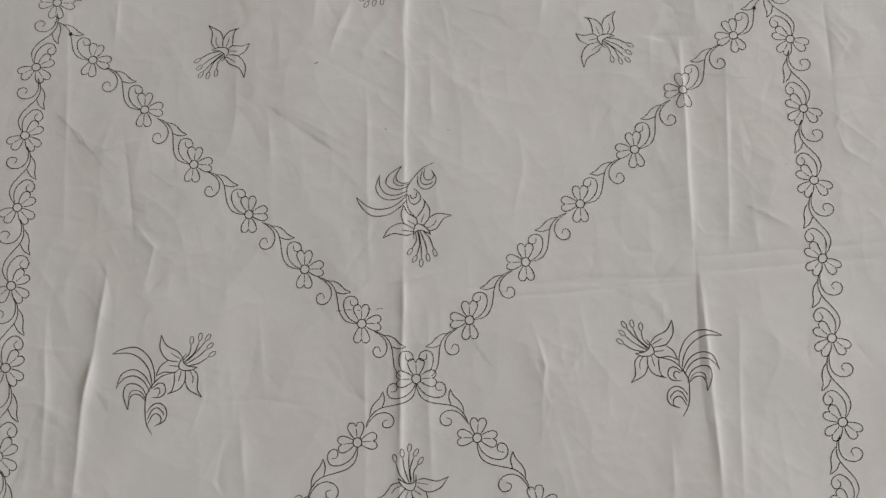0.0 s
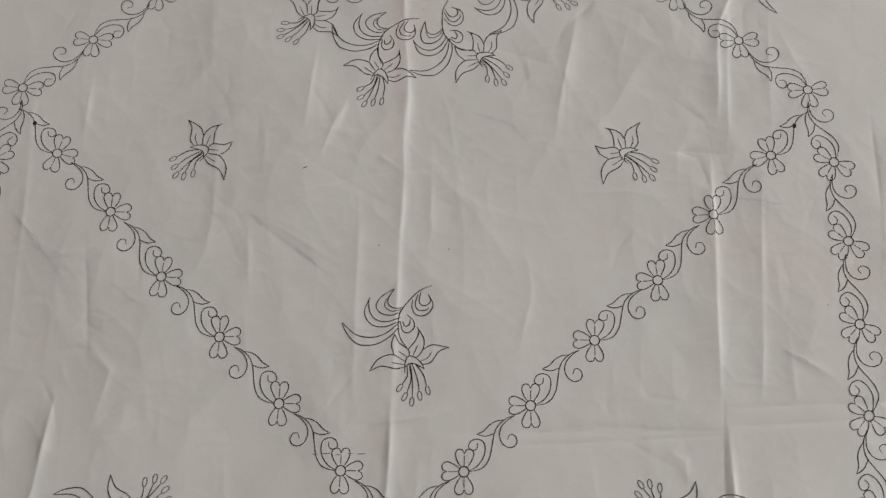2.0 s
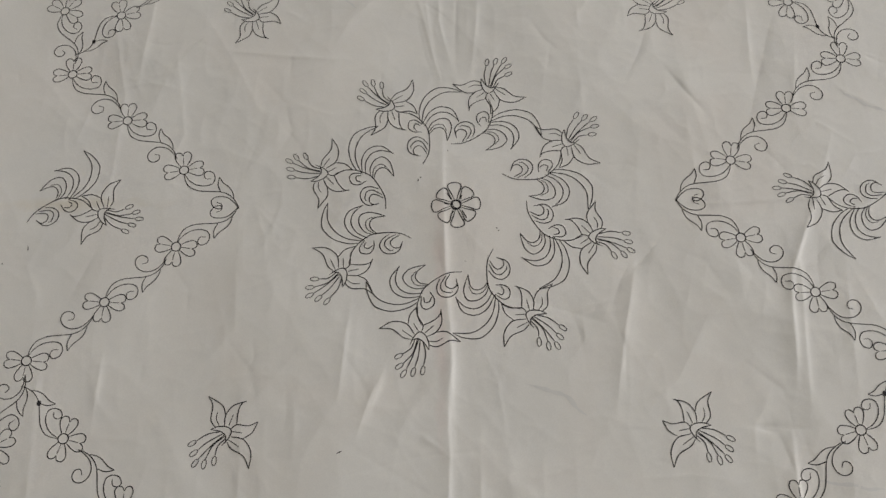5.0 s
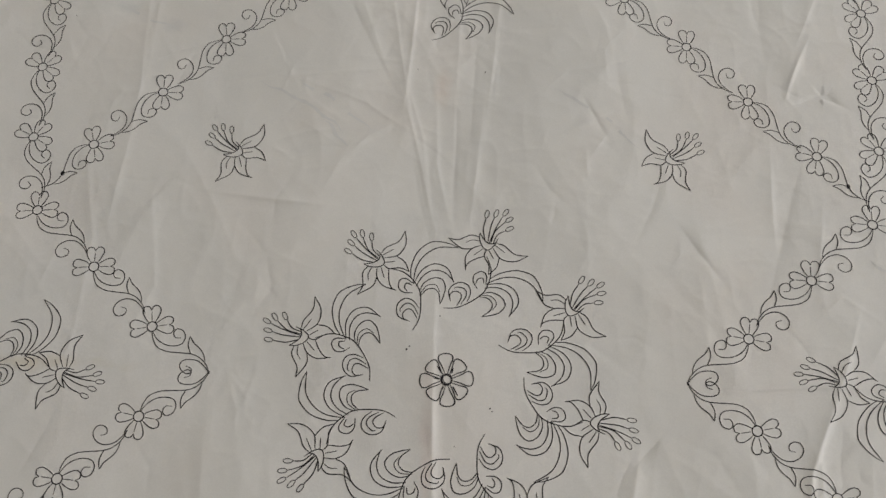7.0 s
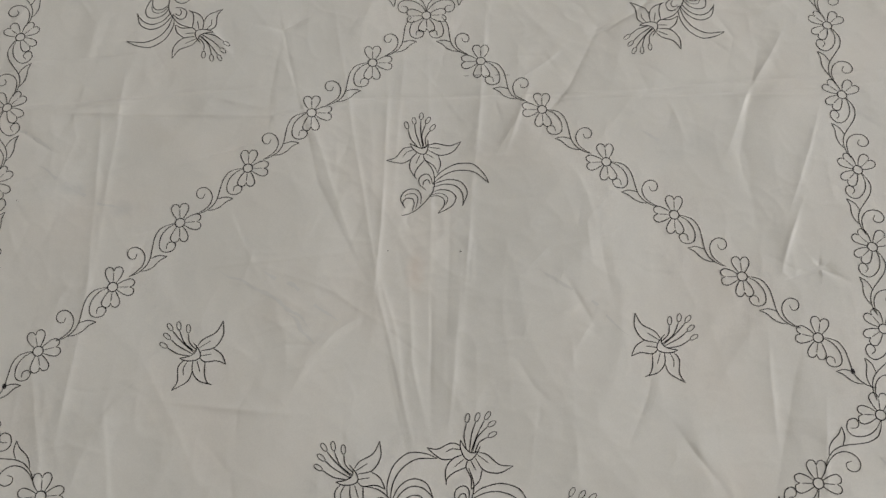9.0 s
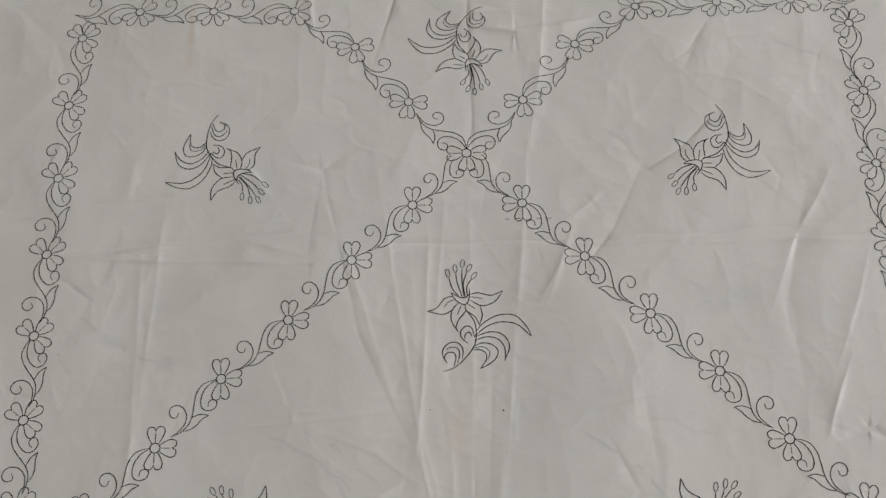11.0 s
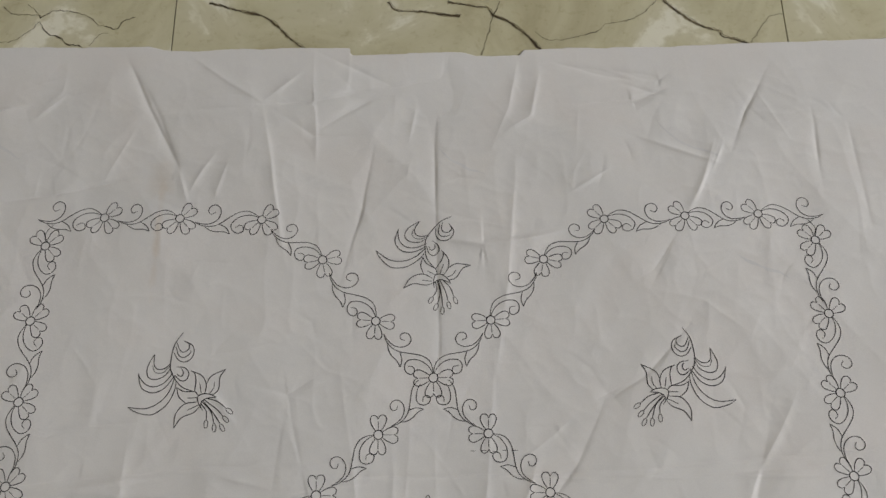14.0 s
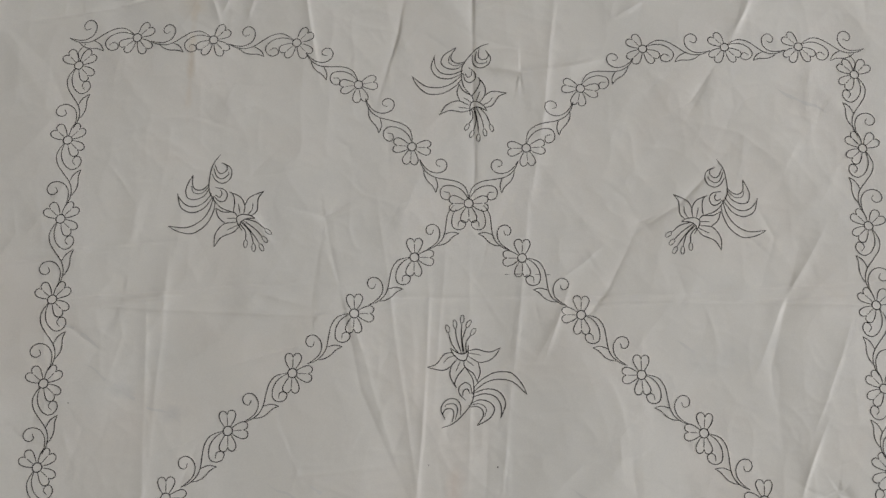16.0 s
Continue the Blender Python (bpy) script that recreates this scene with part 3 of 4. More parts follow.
class Drawing:
    """Printed strokes, gathered in the design's plane and laid on the cloth."""

    def __init__(self, x=0.0, y=0.0, turn=0.0, hand=1, size=1.0, weight=0.70):
        self.at, self.hand, self.size, self.weight = (x, y), hand, size, weight
        self.c, self.s = math.cos(radians(turn)), math.sin(radians(turn))
        self.bm = bmesh.new()

    def place(self, q):
        a, b = q[0] * self.size / 1000, q[1] * self.size * self.hand / 1000
        return pulled(self.at[0] + a * self.c - b * self.s, self.at[1] + a * self.s + b * self.c)

    def stroke(self, *points, wide=0, taper=True, closed=False):
        wide = wide or self.weight
        pts = points + points[:1] if closed else points
        line = [np.array(q) for q in curve([self.place(q) for q in pts])]
        n, prev = len(line), None
        for k, q in enumerate(line):
            d = line[min(k + 1, n - 1)] - line[max(k - 1, 0)]
            d = d / (np.hypot(*d) + 1e-9)
            end = min(k, n - 1 - k) / max(1, n - 1)
            w = wide / 2000 * ((0.62 + 0.38 * min(1, end * 6)) if taper and not closed else 1)
            w *= 1 + 0.10 * math.sin(k * 0.6 + q[0] * 400)
            sides = []
            for s in (w, -w):
                x, y = q[0] - d[1] * s, q[1] + d[0] * s
                sides.append(self.bm.verts.new((x + CX, y + CY, lift(x, y) + 0.00016)))
            if prev:
                self.bm.faces.new((prev[0], prev[1], sides[1], sides[0]))
            prev = sides

    def ring(self, x, y, rx, ry=None, turn=0.0, wide=0):
        ry = ry or rx
        c, s = math.cos(radians(turn)), math.sin(radians(turn))
        self.stroke(*[(x + rx * math.cos(a) * c - ry * math.sin(a) * s, y + rx * math.cos(a) * s + ry * math.sin(a) * c)
                      for a in (k * math.tau / 10 for k in range(10))], wide=wide, closed=True)

    def done(self, name, parent, label=""):
        bmesh.ops.recalc_face_normals(self.bm, faces=self.bm.faces)
        for f in self.bm.faces:
            if f.normal.z < 0:
                f.normal_flip()
        return part(name, self.bm, INK, parent, label)

def heart(d, turn):
    """One two-lobed petal, pointing away from the flower's middle."""
    c, s = math.cos(radians(turn)), math.sin(radians(turn))
    r = lambda *q: [(x * c - y * s, x * s + y * c) for x, y in q]
    d.stroke(*r((3.2, 2.4), (8.2, 5.6), (13.0, 7.0), (16.4, 5.2), (16.0, 1.8), (13.2, 0.2)))
    d.stroke(*r((13.2, 0.2), (16.3, -1.4), (16.5, -5.0), (13.2, -7.0), (8.2, -5.4), (3.3, -2.3)))
    d.stroke(*r((12.0, 0.2), (4.6, 0.0)), wide=0.5)

def border_flower(x, y, turn, hand, size=1.0):
    """Three heart petals; the fourth side is left for the stem."""
    d = Drawing(x, y, turn, hand, size)
    d.ring(0, 0, 3.9, wide=0.8)
    for a in (44, 134, 226):
        heart(d, a)
    return d.done("border_flower", cloth)

def border_scroll(x, y, turn, hand, parent, size=1.0, late=False, tip_curl=True, knot=False, slim=1.0):
    """The stem that runs on to the next flower, with a curl at each end and a leaf."""
    d = Drawing(x, y, turn, hand, size)
    if late:
        d.stroke((11, -8.6), (14.3, -8.9), (21.9, -6.8), (28.8, -2.0), (38.0, 4.6), (45.5, 7.0), (53.5, 6.2), (59.9, 3.2))
        d.stroke((12.5, -4.6), (17.7, -3.4), (23.7, 0.4), (27.1, 5.5), (25.6, 10.6), (20.7, 13.4), (15.9, 11.5), (16.0, 7.6), (19.7, 5.8), (23.3, 8.5))
    else:
        d.stroke((2.8, -2.7), (8.1, -6.3), (14.3, -8.3), (21.9, -6.5), (28.8, -2.0), (38.0, 4.6), (45.5, 7.0), (53.5, 6.2), (59.9, 3.2))
        d.stroke((3.1, -2.4), (10.4, -4.2), (17.7, -3.2), (23.7, 0.4), (27.1, 5.5), (25.6, 10.6), (20.7, 13.4), (15.9, 11.5), (16.0, 7.6), (19.7, 5.8), (23.3, 8.5))
    d.stroke((38.0, 4.6), (32.2, 7.6), (29.4, 10.9), (27.7, 14.0))
    d.stroke((27.7, 14.0), (33.5, 12.1), (40.5, 12.1), (45.9, 10.6), (50.6, 7.4))
    if tip_curl:
        d.stroke((59.9, 3.2), (53.3, 4.7), (46.0, 4.4), (39.8, 0.5), (37.2, -5.2 * slim), (38.7, -10.2 * slim), (43.3, -12.3 * slim), (47.3, -10.6 * slim), (48.6, -6.8 * slim), (46.1, -4.2 * slim), (42.1, -5.8 * slim))
    if knot:
        d.stroke((36.2, 3.2), (39.4, 6.0), wide=3.0)
    return d.done("scroll", parent)

def bloom(x, y, turn, hand, size=1.0):
    """A lily seen from the side: four petals, a cup and five stamens with drop-shaped anthers."""
    d = Drawing(x, y, turn, hand, size, 0.76)
    d.stroke((3.9, 30.7), (1.3, 21.1), (4.4, 10.9), (3.8, 4.7))
    d.stroke((3.9, 30.7), (-4.3, 23.1), (-6.5, 12.5), (-0.9, 3.7))
    d.stroke((-0.6, 13.6), (1.9, 4.1), wide=0.56)
    d.stroke((-6.6, 11.2), (-14.4, 12.2), (-22.2, 9.1))
    d.stroke((-22.2, 9.1), (-15.3, 6.4), (-9.4, 0.0), (-4.2, -0.6))
    d.stroke((-8.7, 7.4), (-3.8, 1.4), wide=0.56)
    d.stroke((-9.4, 0.0), (-15.9, -6.4), (-21.8, -9.4), (-25.8, -8.4))
    d.stroke((-25.8, -8.4), (-16.2, -12.7), (-7.8, -11.1), (-2.2, -5.7))
    d.stroke((-4.4, -3.4), (-12.2, -7.7), wide=0.56)
    d.stroke((-7.8, -11.1), (-10.6, -18.8), (-7.2, -31.1))
    d.stroke((-7.2, -31.1), (-5.1, -23.5), (2.4, -16.2), (3.4, -9.1))
    d.stroke((0.6, -8.1), (-1.0, -13.8), (-5.0, -17.5), wide=0.56)
    d.stroke((8.2, 4.1), (1.3, 3.4), (-3.8, 0.7), (-3.1, -4.0), (1.8, -8.8), (6.9, -10.8))
    d.stroke((4.7, 4.4), (1.6, 0.3), (2.5, -4.7), (6.9, -10.8))
    for line, (ax, ay) in ((((2.5, 2.0), (10.4, 2.4), (16.1, 6.5)), (19.0, 9.0)), (((2.2, 0.3), (12.9, -0.3), (23.0, 3.7)), (26.0, 5.8)),
                           (((1.9, -0.7), (15.4, -1.0), (26.4, 0.0)), (30.3, 0.8)), (((1.9, -2.0), (14.4, -5.0), (22.8, -5.4)), (26.6, -5.6)),
                           (((1.9, -4.1), (10.3, -9.4), (19.4, -11.3)), (23.2, -12.0))):
        d.stroke(*line)
        far = math.degrees(math.atan2(ay - line[-1][1], ax - line[-1][0]))
        d.ring(ax, ay, 3.4, 1.6, far, wide=0.55)
    return d.done("lily", cloth, "lily outline printed in thin grey ink")

def leaf_spray(x, y, turn, hand, parent, size=1.0):
    """The curling fronds on the lily's stalk."""
    d = Drawing(x, y, turn, hand, size, 0.76)
    d.stroke((-56.9, -22.9), (-54.6, -14.3), (-49.5, -6.7), (-39.7, 2.7), (-30.2, 5.7), (-19.3, 5.4), (-9.3, 0.0))
    d.stroke((-30.8, 4.4), (-23.7, 15.5), (-21.6, 26.7), (-25.0, 38.6), (-35.7, 48.8))
    d.stroke((-27.1, 5.7), (-20.9, 12.5), (-15.9, 24.0), (-16.6, 35.6), (-20.7, 41.4), (-28.5, 46.5), (-35.7, 48.8))
    d.stroke((-31.7, 4.0), (-28.7, 15.5), (-30.3, 24.0), (-35.0, 29.0), (-42.7, 30.7), (-53.1, 25.8))
    d.stroke((-34.5, 3.7), (-32.4, 13.5), (-34.9, 22.2), (-41.4, 26.6), (-49.2, 26.9), (-53.1, 25.8))
    d.stroke((-39.4, 2.3), (-37.0, 9.7), (-39.2, 17.5), (-44.8, 21.5), (-51.2, 18.4), (-54.9, 12.4), (-57.5, 6.0))
    d.stroke((-42.2, 0.7), (-42.2, 7.4), (-45.7, 11.7), (-50.9, 11.4), (-57.5, 6.0))
    d.stroke((-50.9, 12.7), (-44.8, 14.8), (-40.1, 9.7), (-41.0, 0.7), wide=0.56)
    d.stroke((-31.7, 4.0), (-24.6, 3.0), (-22.1, -1.0), (-25.5, -6.0), (-31.1, -6.0), (-36.3, -1.7))
    d.stroke((-31.4, 2.3), (-27.4, 0.7), (-28.6, -2.7), (-32.6, -3.7))
    d.stroke((-48.0, -7.0), (-40.9, -6.0), (-35.4, -8.7), (-34.1, -14.7), (-37.2, -20.0), (-42.9, -22.3), (-50.6, -19.3))
    d.stroke((-51.3, -11.3), (-43.4, -8.7), (-38.7, -11.0), (-38.4, -17.3), (-40.2, -18.7))
    d.stroke((-53.1, -14.0), (-46.4, -12.0), (-42.7, -13.3), (-42.1, -18.0), (-45.4, -20.9), (-48.8, -19.9))
    return d.done("leaf_spray", parent, "curled fronds printed in thin grey ink")

# ---- the print's layout, one quadrant mirrored to four ----
X_MARK = (0.0000, 0.4803)
SLANT = [(-0.0455, 0.4327), (-0.0946, 0.3844), (-0.1437, 0.3350), (-0.1938, 0.2883), (-0.2402, 0.2358), (-0.2899, 0.1864)]
VERTEX = (-0.3257, 0.1282)
INNER = [(-0.2731, 0.0803), (-0.2220, 0.0339)]
POINT = (-0.1761, 0.0)
SIDE = [(-0.3440, 0.6043), (-0.3458, 0.5360), (-0.3445, 0.4663), (-0.3449, 0.3977), (-0.3454, 0.3282), (-0.3444, 0.2609), (-0.3401, 0.1937)]
HEM = [(-0.0495, 0.5306), (-0.0975, 0.5874), (-0.1534, 0.6259), (-0.2269, 0.6274), (-0.2948, 0.6291)]
CORNER = (-0.3572, 0.6333)

def heading(a, b):
    return math.degrees(math.atan2(b[1] - a[1], b[0] - a[0]))

for sx in (1, -1):
    for sy in (1, -1):
        f = lambda q: (q[0] * sx, q[1] * sy)
        hand = sx * sy

        def chain(points, end=None, pitch=0.0708, **last):
            """Flowers in a row, each with its scroll to the next."""
            pts = [f(q) for q in points]
            ahead = pts[1:] + ([f(end)] if end else [])
            for k, q in enumerate(pts):
                if k < len(ahead):
                    t = heading(q, ahead[k])
                    n = math.dist(q, ahead[k]) / pitch
                    flower = border_flower(*q, t, hand, 0.97)
                    final = end is not None and k == len(pts) - 1
                    if final and "knot" in last:
                        t, n = t - 15 * hand, 0.88
                    if final and "slim" in last:
                        t -= 3 * hand
                    border_scroll(*q, t, hand, flower, (n if not final else last.get("reach", n)), knot=final and last.get("knot", False), tip_curl=not (final and last.get("knot", False)), slim=last.get("slim", 1.13) if final else 1.13)

        chain(SLANT, VERTEX, 0.0745, knot=True)
        chain([VERTEX] + INNER, POINT, 0.072, reach=0.985, slim=0.72)
        chain(SIDE, VERTEX)
        chain(HEM, CORNER, 0.0735, reach=1.0)
        d = Drawing(*f(SIDE[0]), 0, 1)
        d.stroke((0.5 * sx, 4 * sy), (-1.5 * sx, 12 * sy), (4.0 * sx, 20 * sy), wide=0.5)
        d.done("stalk", cloth)

for sy in (1, -1):
    x, y = X_MARK[0], X_MARK[1] * sy
    d = Drawing(x, y)
    d.ring(0, 0, 3.9, wide=0.8)
    for a in (0, 180, -90 * sy):
        heart(d, a)
    mark = d.done("border_flower", cloth)
    for sx in (1, -1):
        for to, late in ((SLANT[0], True), (HEM[0], False)):
            q = (to[0] * sx, to[1] * sy)
            border_scroll(x, y, heading((x, y), q), sx * sy, mark, math.dist((x, y), q) / 0.0735, late=late)

# lilies: place, the way the stamens point, hand
for x, y, turn, hand in ((0.0034, 0.5696, -80, -1), (-0.0029, 0.3503, 95, -1), (0.0026, -0.3518, -83, -1), (-0.0052, -0.5668, 94, -1),
                         (-0.1937, 0.4635, -49, -1), (0.1949, 0.4634, -131, 1), (-0.1967, -0.4629, 45, 1), (0.1953, -0.4645, 134, -1),
                         (-0.2837, -0.0030, -14, 1), (0.2850, 0.0012, 166, 1)):
    b = bloom(x, y, turn, hand)
    leaf_spray(x, y, turn, hand, b)
for x, y, turn, hand in ((-0.1719, 0.1818, 137, -1), (0.1725, 0.1821, 41, 1), (-0.1694, -0.1816, -137, 1), (0.1715, -0.1826, -41, -1)):
    bloom(x, y, turn, hand)
# the ring of eight: place, the ways of the stamens and of the fronds
for x, y, turn, way in ((0.0298, 0.1049, 67, 79), (0.0926, 0.0530, 46, 48), (0.1078, -0.0311, -19, -11), (0.0556, -0.0944, -48, -42), (-0.0292, -0.1094, 250, 259), (-0.0904, -0.0564, 221, 228), (-0.1075, 0.0300, 161, 169), (-0.0533, 0.0904, 137, 138)):
    b = bloom(x, y, turn, -1)
    leaf_spray(x, y, way, -1, b)

def rosette():
    d = Drawing(0, -0.0012, 4, weight=0.85)
    d.ring(0, 0, 3.9, wide=1.5)
    d.ring(0.5, 0.4, 3.1, 3.5, 30, wide=0.7)
    for k in range(8):
        a, long = 45 * k, 19.4 if k % 2 == 0 else 17.8
        c, s = math.cos(radians(a)), math.sin(radians(a))
        r = lambda *q: [(x * c - y * s, x * s + y * c) for x, y in q]
        d.stroke(*r((4.8, 1.0), (long * 0.55, 3.2), (long * 0.78, 5.3), (long * 0.93, 4.9), (long, 1.9), (long, -1.7),
                    (long * 0.93, -4.8), (long * 0.78, -5.3), (long * 0.55, -3.2), (4.8, -1.0)))
    # the pen has doubled some of the lines
    for line in (((4.4, -5.2), (7.6, -12.2)), ((4.0, 4.6), (5.2, 8.4)), ((-3.4, 5.0), (-6.4, 10.6)), ((-2.2, -5.0), (-4.6, -8.2)), ((-5.2, 0.6), (-9.6, 1.8))):
        d.stroke(*line, wide=0.9)
    return d.done("rosette", cloth, "eight-petalled flower printed in the middle")

rosette()

# ---- the tiled floor ----
floor = tagged(box("floor", (X0 - 0.15, Y0 - 0.15, -0.05), (X1 + 0.15, Y1 + 0.15, -0.0012), GROUT), "beige marble tile floor with brown veins", "floor", kind="structure")
SIDE_LEN = 0.6
bm = bmesh.new()
add_box(bm, (-SIDE_LEN / 2 + 0.0006, -SIDE_LEN / 2 + 0.0006, -0.01), (SIDE_LEN / 2 - 0.0006, SIDE_LEN / 2 - 0.0006, 0))
first = part("tile", bm, TILE, floor)
first.location = (0.031, 1.52, 0)
for i in range(-5, 12):
    for j in range(-8, 5):
        if (i, j) != (0, 0) and X0 - 0.4 < 0.031 + i * SIDE_LEN < X1 + 0.4:
            o = new("tile", first.data)
            o.parent = floor
            o.location = (0.031 + i * SIDE_LEN, 1.52 + j * SIDE_LEN, 0)

def vein_strip(wide, pts, stone, high, seed):
    """One ragged ribbon of a vein, flush in the tiles."""
    bm, n, prev = bmesh.new(), len(pts), None
    for k, q in enumerate(pts):
        d = pts[min(k + 1, n - 1)] - pts[max(k - 1, 0)]
        d = d / (np.hypot(*d) + 1e-9)
        jag = Vector((q[0] * 190, q[1] * 190, wide + seed))
        w = wide / 2000 * (0.3 + 1.5 * abs(noise.noise(jag * 0.35 + Vector((3, 1, 7)))) + 0.5 * noise.noise(jag * 2.1))
        off = 0.0013 * noise.noise(jag * 0.9) + 0.0009 * noise.noise(jag * 2.7)
        w = max(w, 0.00018)
        pair = [bm.verts.new((q[0] - d[1] * (off + e), q[1] + d[0] * (off + e), high)) for e in (w, -w)]
        if prev:
            bm.faces.new((prev[0], prev[1], pair[1], pair[0]))
        prev = pair
    for f in bm.faces:
        f.normal_update()
        if f.normal.z < 0:
            f.normal_flip()
    part("vein", bm, stone, floor)

def vein(wide, *line):
    """A jagged brown vein in the tiles with a tan rim; wide in millimetres at its thickest."""
    pts = curve([(x + CX, y + CY) for x, y in line], 0.0009)
    vein_strip(wide, pts, VEIN, 0.0003, 0.0)
    if wide > 1.2:
        vein_strip(1.8 * wide, pts, VEIN_RIM, 0.00015, 0.0)
        vein_strip(0.3 * wide, [q + np.array((0.0012, 0.0010)) for q in pts], VEIN, 0.0003, 4.0)

vein(0.72, (-0.418, 0.856), (-0.408, 0.848), (-0.384, 0.846), (-0.380, 0.842))
vein(0.94, (-0.380, 0.842), (-0.369, 0.851), (-0.350, 0.850), (-0.335, 0.845), (-0.323, 0.835), (-0.311, 0.831), (-0.304, 0.831), (-0.297, 0.840), (-0.288, 0.843))
vein(0.58, (-0.395, 0.859), (-0.388, 0.854), (-0.380, 0.842))
vein(0.72, (-0.421, 0.814), (-0.400, 0.818), (-0.380, 0.838))
vein(1.2, (-0.380, 0.838), (-0.371, 0.825), (-0.358, 0.820), (-0.350, 0.813), (-0.337, 0.810), (-0.329, 0.801))
vein(0.43, (-0.330, 0.808), (-0.321, 0.823), (-0.313, 0.826))
vein(2, (-0.217, 0.860), (-0.188, 0.851), (-0.166, 0.845), (-0.151, 0.835), (-0.139, 0.822), (-0.127, 0.811), (-0.113, 0.800))
vein(1.6, (-0.041, 0.861), (-0.033, 0.851), (-0.015, 0.850), (0.002, 0.848), (0.019, 0.845), (0.030, 0.845))
vein(2, (0.018, 0.861), (0.046, 0.855), (0.057, 0.854), (0.063, 0.845), (0.077, 0.838), (0.094, 0.822), (0.110, 0.802))
vein(0.72, (0.069, 0.862), (0.066, 0.850), (0.061, 0.841), (0.056, 0.820), (0.048, 0.796))
vein(0.72, (0.103, 0.826), (0.113, 0.818), (0.130, 0.817), (0.163, 0.826), (0.174, 0.835), (0.192, 0.839), (0.206, 0.844), (0.227, 0.863))
vein(2, (0.232, 0.863), (0.241, 0.853), (0.256, 0.840), (0.270, 0.831), (0.283, 0.827), (0.288, 0.820), (0.305, 0.815), (0.315, 0.808))
vein(0.5, (0.312, 0.811), (0.322, 0.825), (0.332, 0.838), (0.338, 0.844), (0.350, 0.847))

# ---- small marks on the cloth ----
def speck(x, y, size, turn=0.0, long=1.0, name="speck"):
    bm = bmesh.new()
    ring = []
    for k in range(9):
        a = k * math.tau / 9
        r = size / 1000 * (0.7 + 0.5 * abs(noise.noise(Vector((x * 700 + k, y * 700, k * 1.3)))))
        u, v = r * math.cos(a) * long, r * math.sin(a)
        px, py = x + u * math.cos(radians(turn)) - v * math.sin(radians(turn)), y + u * math.sin(radians(turn)) + v * math.cos(radians(turn))
        ring.append(bm.verts.new((px + CX, py + CY, lift(px, py) + 0.00025)))
    bm.faces.new(ring)
    part(name, bm, INK, cloth)

for x, y, size in ((-0.030, -0.258, 0.7), (0.024, -0.261, 0.5), (-0.031, 0.263, 0.5), (0.025, 0.262, 0.8), (-0.008, 0.048, 0.5), (0.004, -0.048, 0.4),
                   (-0.355, -0.042, 0.6), (-0.322, 0.310, 0.5), (0.312, -0.307, 0.5), (-0.032, 0.022, 0.8), (-0.0300, 0.0245, 0.7), (0.029, -0.0205, 0.7), (0.0305, -0.0225, 0.6)):
    speck(x, y, size)
speck(-0.0895, -0.1925, 0.45, 25, 6)
speck(-0.337, -0.029, 0.4, 95, 6)
for y, a, b in ((-0.4165, -0.078, -0.036), (0.420, 0.029, 0.072)):
    for k in range(5):
        x = a + (b - a) * (k + 0.5) / 5
        speck(x, y + 0.0005 * math.sin(k * 2.3), 0.28, 2, 10 + 3 * math.sin(k * 1.9), "dash")

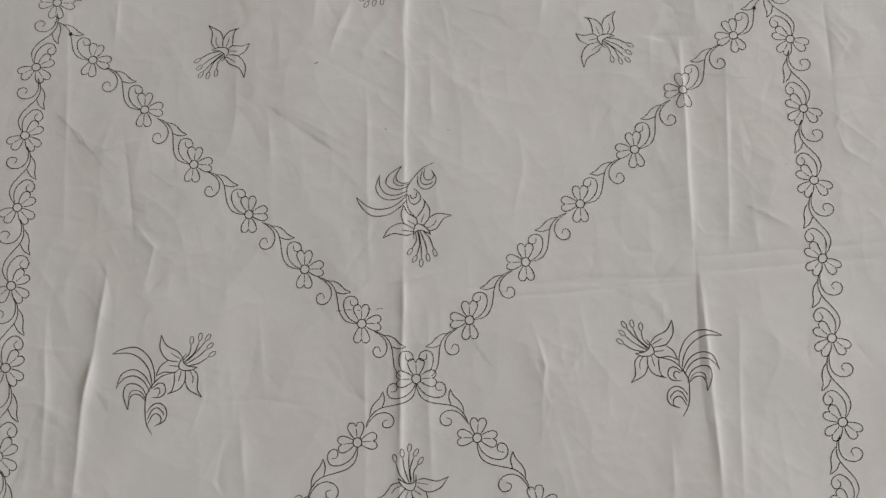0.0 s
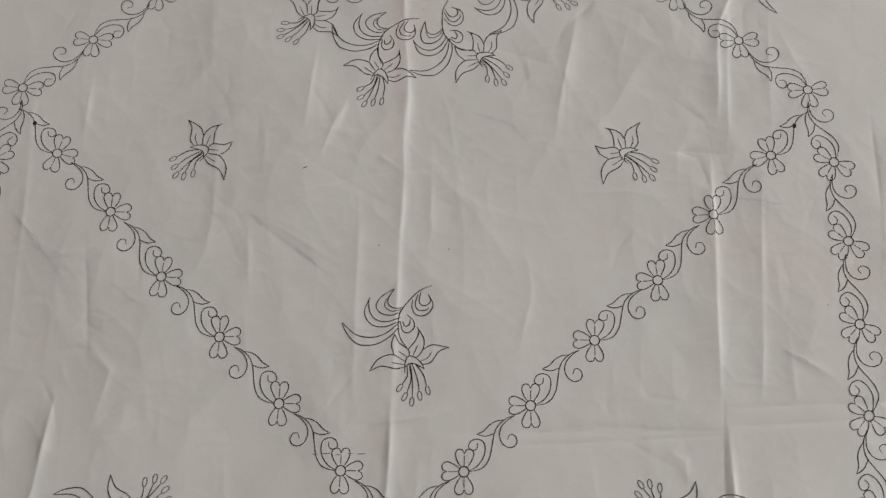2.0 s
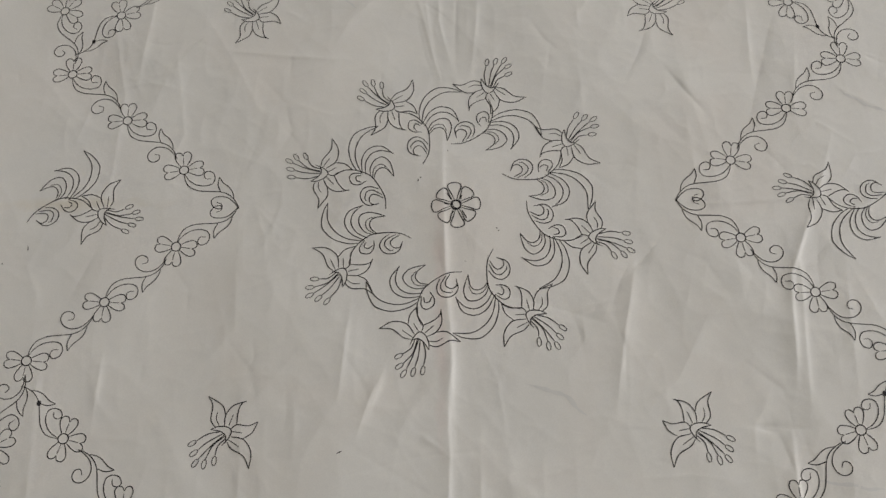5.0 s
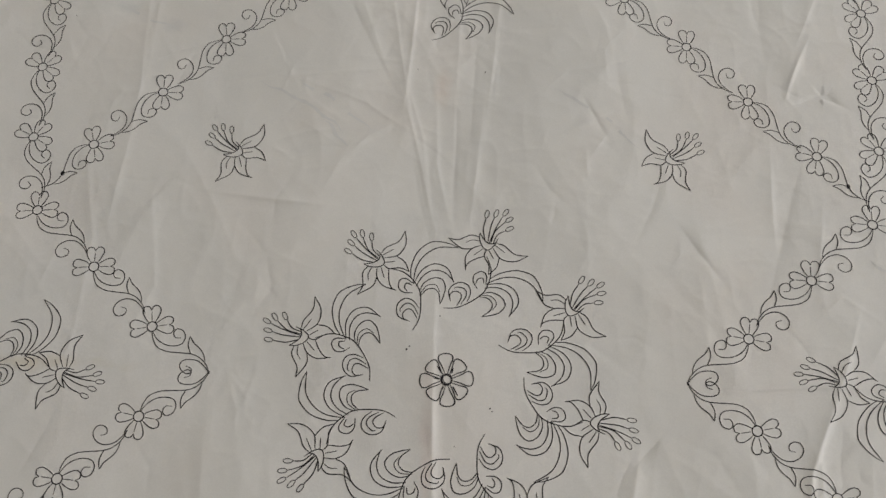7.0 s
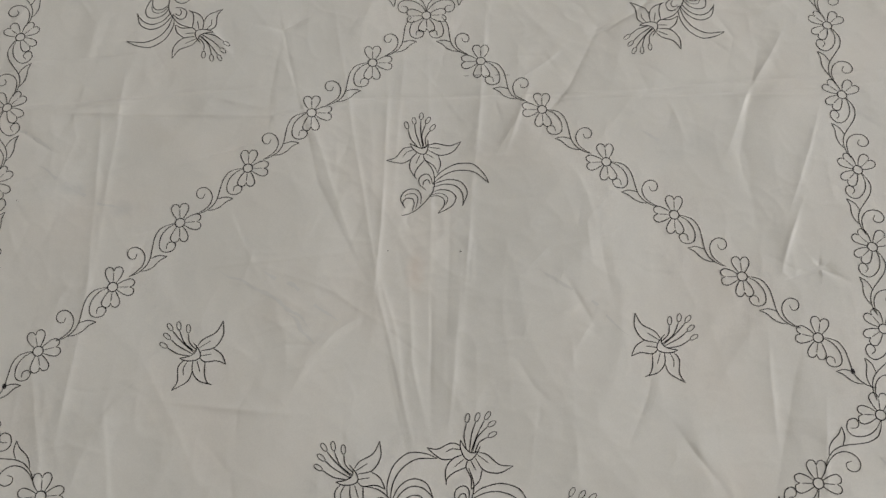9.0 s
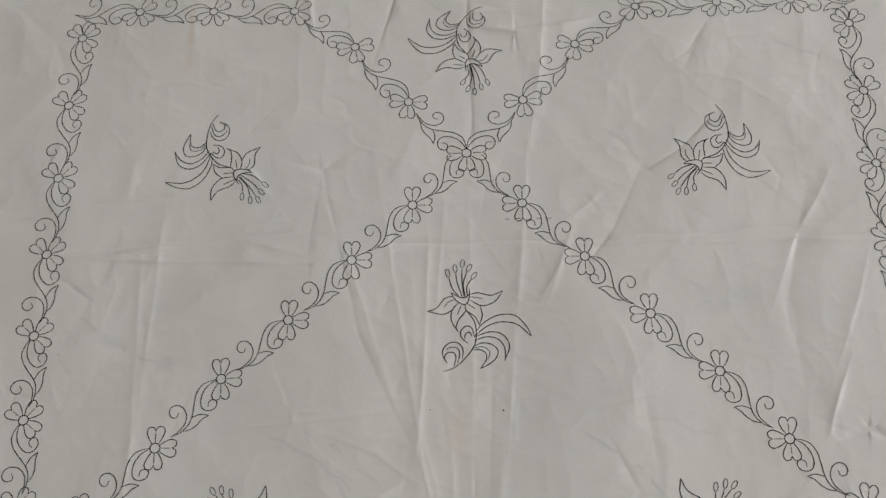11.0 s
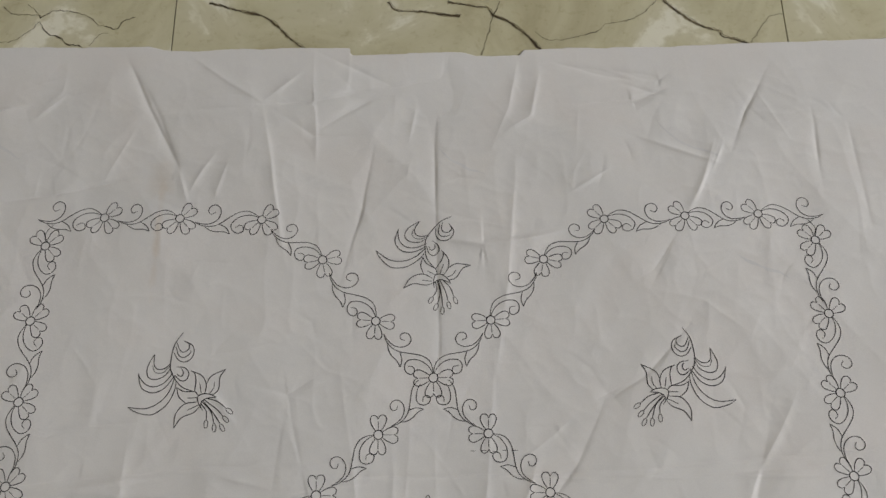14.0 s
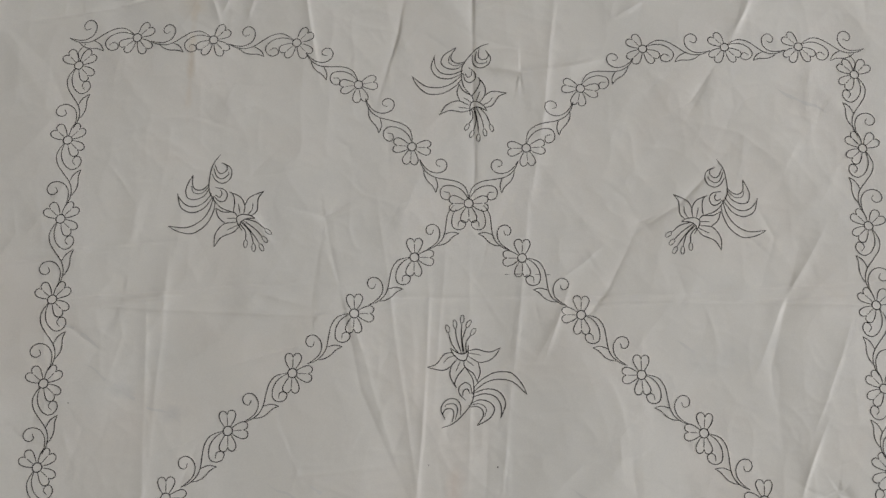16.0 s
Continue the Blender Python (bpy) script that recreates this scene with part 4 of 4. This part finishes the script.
def shown_vein(*line):
    """A floor vein showing through the thin cloth, painted as a faint grey line, ragged and broken."""
    pts = curve(line, 0.0018)
    bm, n, prev = bmesh.new(), len(pts), None
    for k, q in enumerate(pts):
        d = pts[min(k + 1, n - 1)] - pts[max(k - 1, 0)]
        d = d / (np.hypot(*d) + 1e-9)
        v = Vector((q[0] * 110, q[1] * 110, 5.0))
        w = 0.0019 * (0.45 + 0.9 * abs(noise.noise(v))) * min(1, 4 * k / n + 0.1, 4 * (n - k) / n)
        off = 0.0028 * noise.noise(v * 0.7)
        pair = []
        for e in (w, -w):
            x, y = q[0] - d[1] * (off + e), q[1] + d[0] * (off + e)
            pair.append(bm.verts.new((x + CX, y + CY, lift(x, y) + 0.00010)))
        if prev and noise.noise(v * 0.5 + Vector((9, 2, 1))) > -0.28:
            bm.faces.new((prev[0], prev[1], pair[1], pair[0]))
        prev = pair
    for f in bm.faces:
        f.normal_update()
        if f.normal.z < 0:
            f.normal_flip()
    part("shown_vein", bm, SHOWN_VEIN, cloth)

# painted lines where the marble's veins show through the cloth
shown_vein((-0.132, -0.232), (-0.105, -0.254), (-0.071, -0.279))
shown_vein((-0.317, -0.228), (-0.285, -0.266), (-0.260, -0.299))
shown_vein((-0.133, -0.231), (-0.110, -0.246), (-0.076, -0.277))
shown_vein((-0.320, -0.245), (-0.293, -0.260), (-0.258, -0.269), (-0.248, -0.281))
shown_vein((-0.237, -0.287), (-0.213, -0.303))
shown_vein((0.247, -0.218), (0.275, -0.223), (0.294, -0.225))
shown_vein((0.044, -0.145), (0.067, -0.152), (0.090, -0.168))
shown_vein((-0.160, 0.249), (-0.119, 0.228), (-0.088, 0.202))
shown_vein((0.083, 0.247), (0.119, 0.221), (0.148, 0.192))
shown_vein((-0.455, 0.746), (-0.420, 0.732), (-0.406, 0.735), (-0.379, 0.741))
shown_vein((-0.403, 0.704), (-0.376, 0.688))
shown_vein((0.005, 0.699), (0.025, 0.683), (0.050, 0.671))
shown_vein((0.211, 0.728), (0.223, 0.711), (0.250, 0.696), (0.273, 0.683))
shown_vein((0.175, 0.367), (0.194, 0.351))
shown_vein((0.272, 0.591), (0.317, 0.569))
shown_vein((0.274, -0.341), (0.290, -0.353), (0.309, -0.363))
shown_vein((0.033, -0.440), (0.050, -0.468))
shown_vein((-0.133, 0.253), (-0.102, 0.234), (-0.067, 0.204))
shown_vein((0.318, 0.100), (0.334, 0.085), (0.354, 0.076))
shown_vein((-0.105, 0.213), (-0.084, 0.189))
shown_vein((-0.312, 0.342), (-0.278, 0.319), (-0.245, 0.302), (-0.231, 0.295))
shown_vein((-0.339, 0.379), (-0.314, 0.365), (-0.300, 0.354))
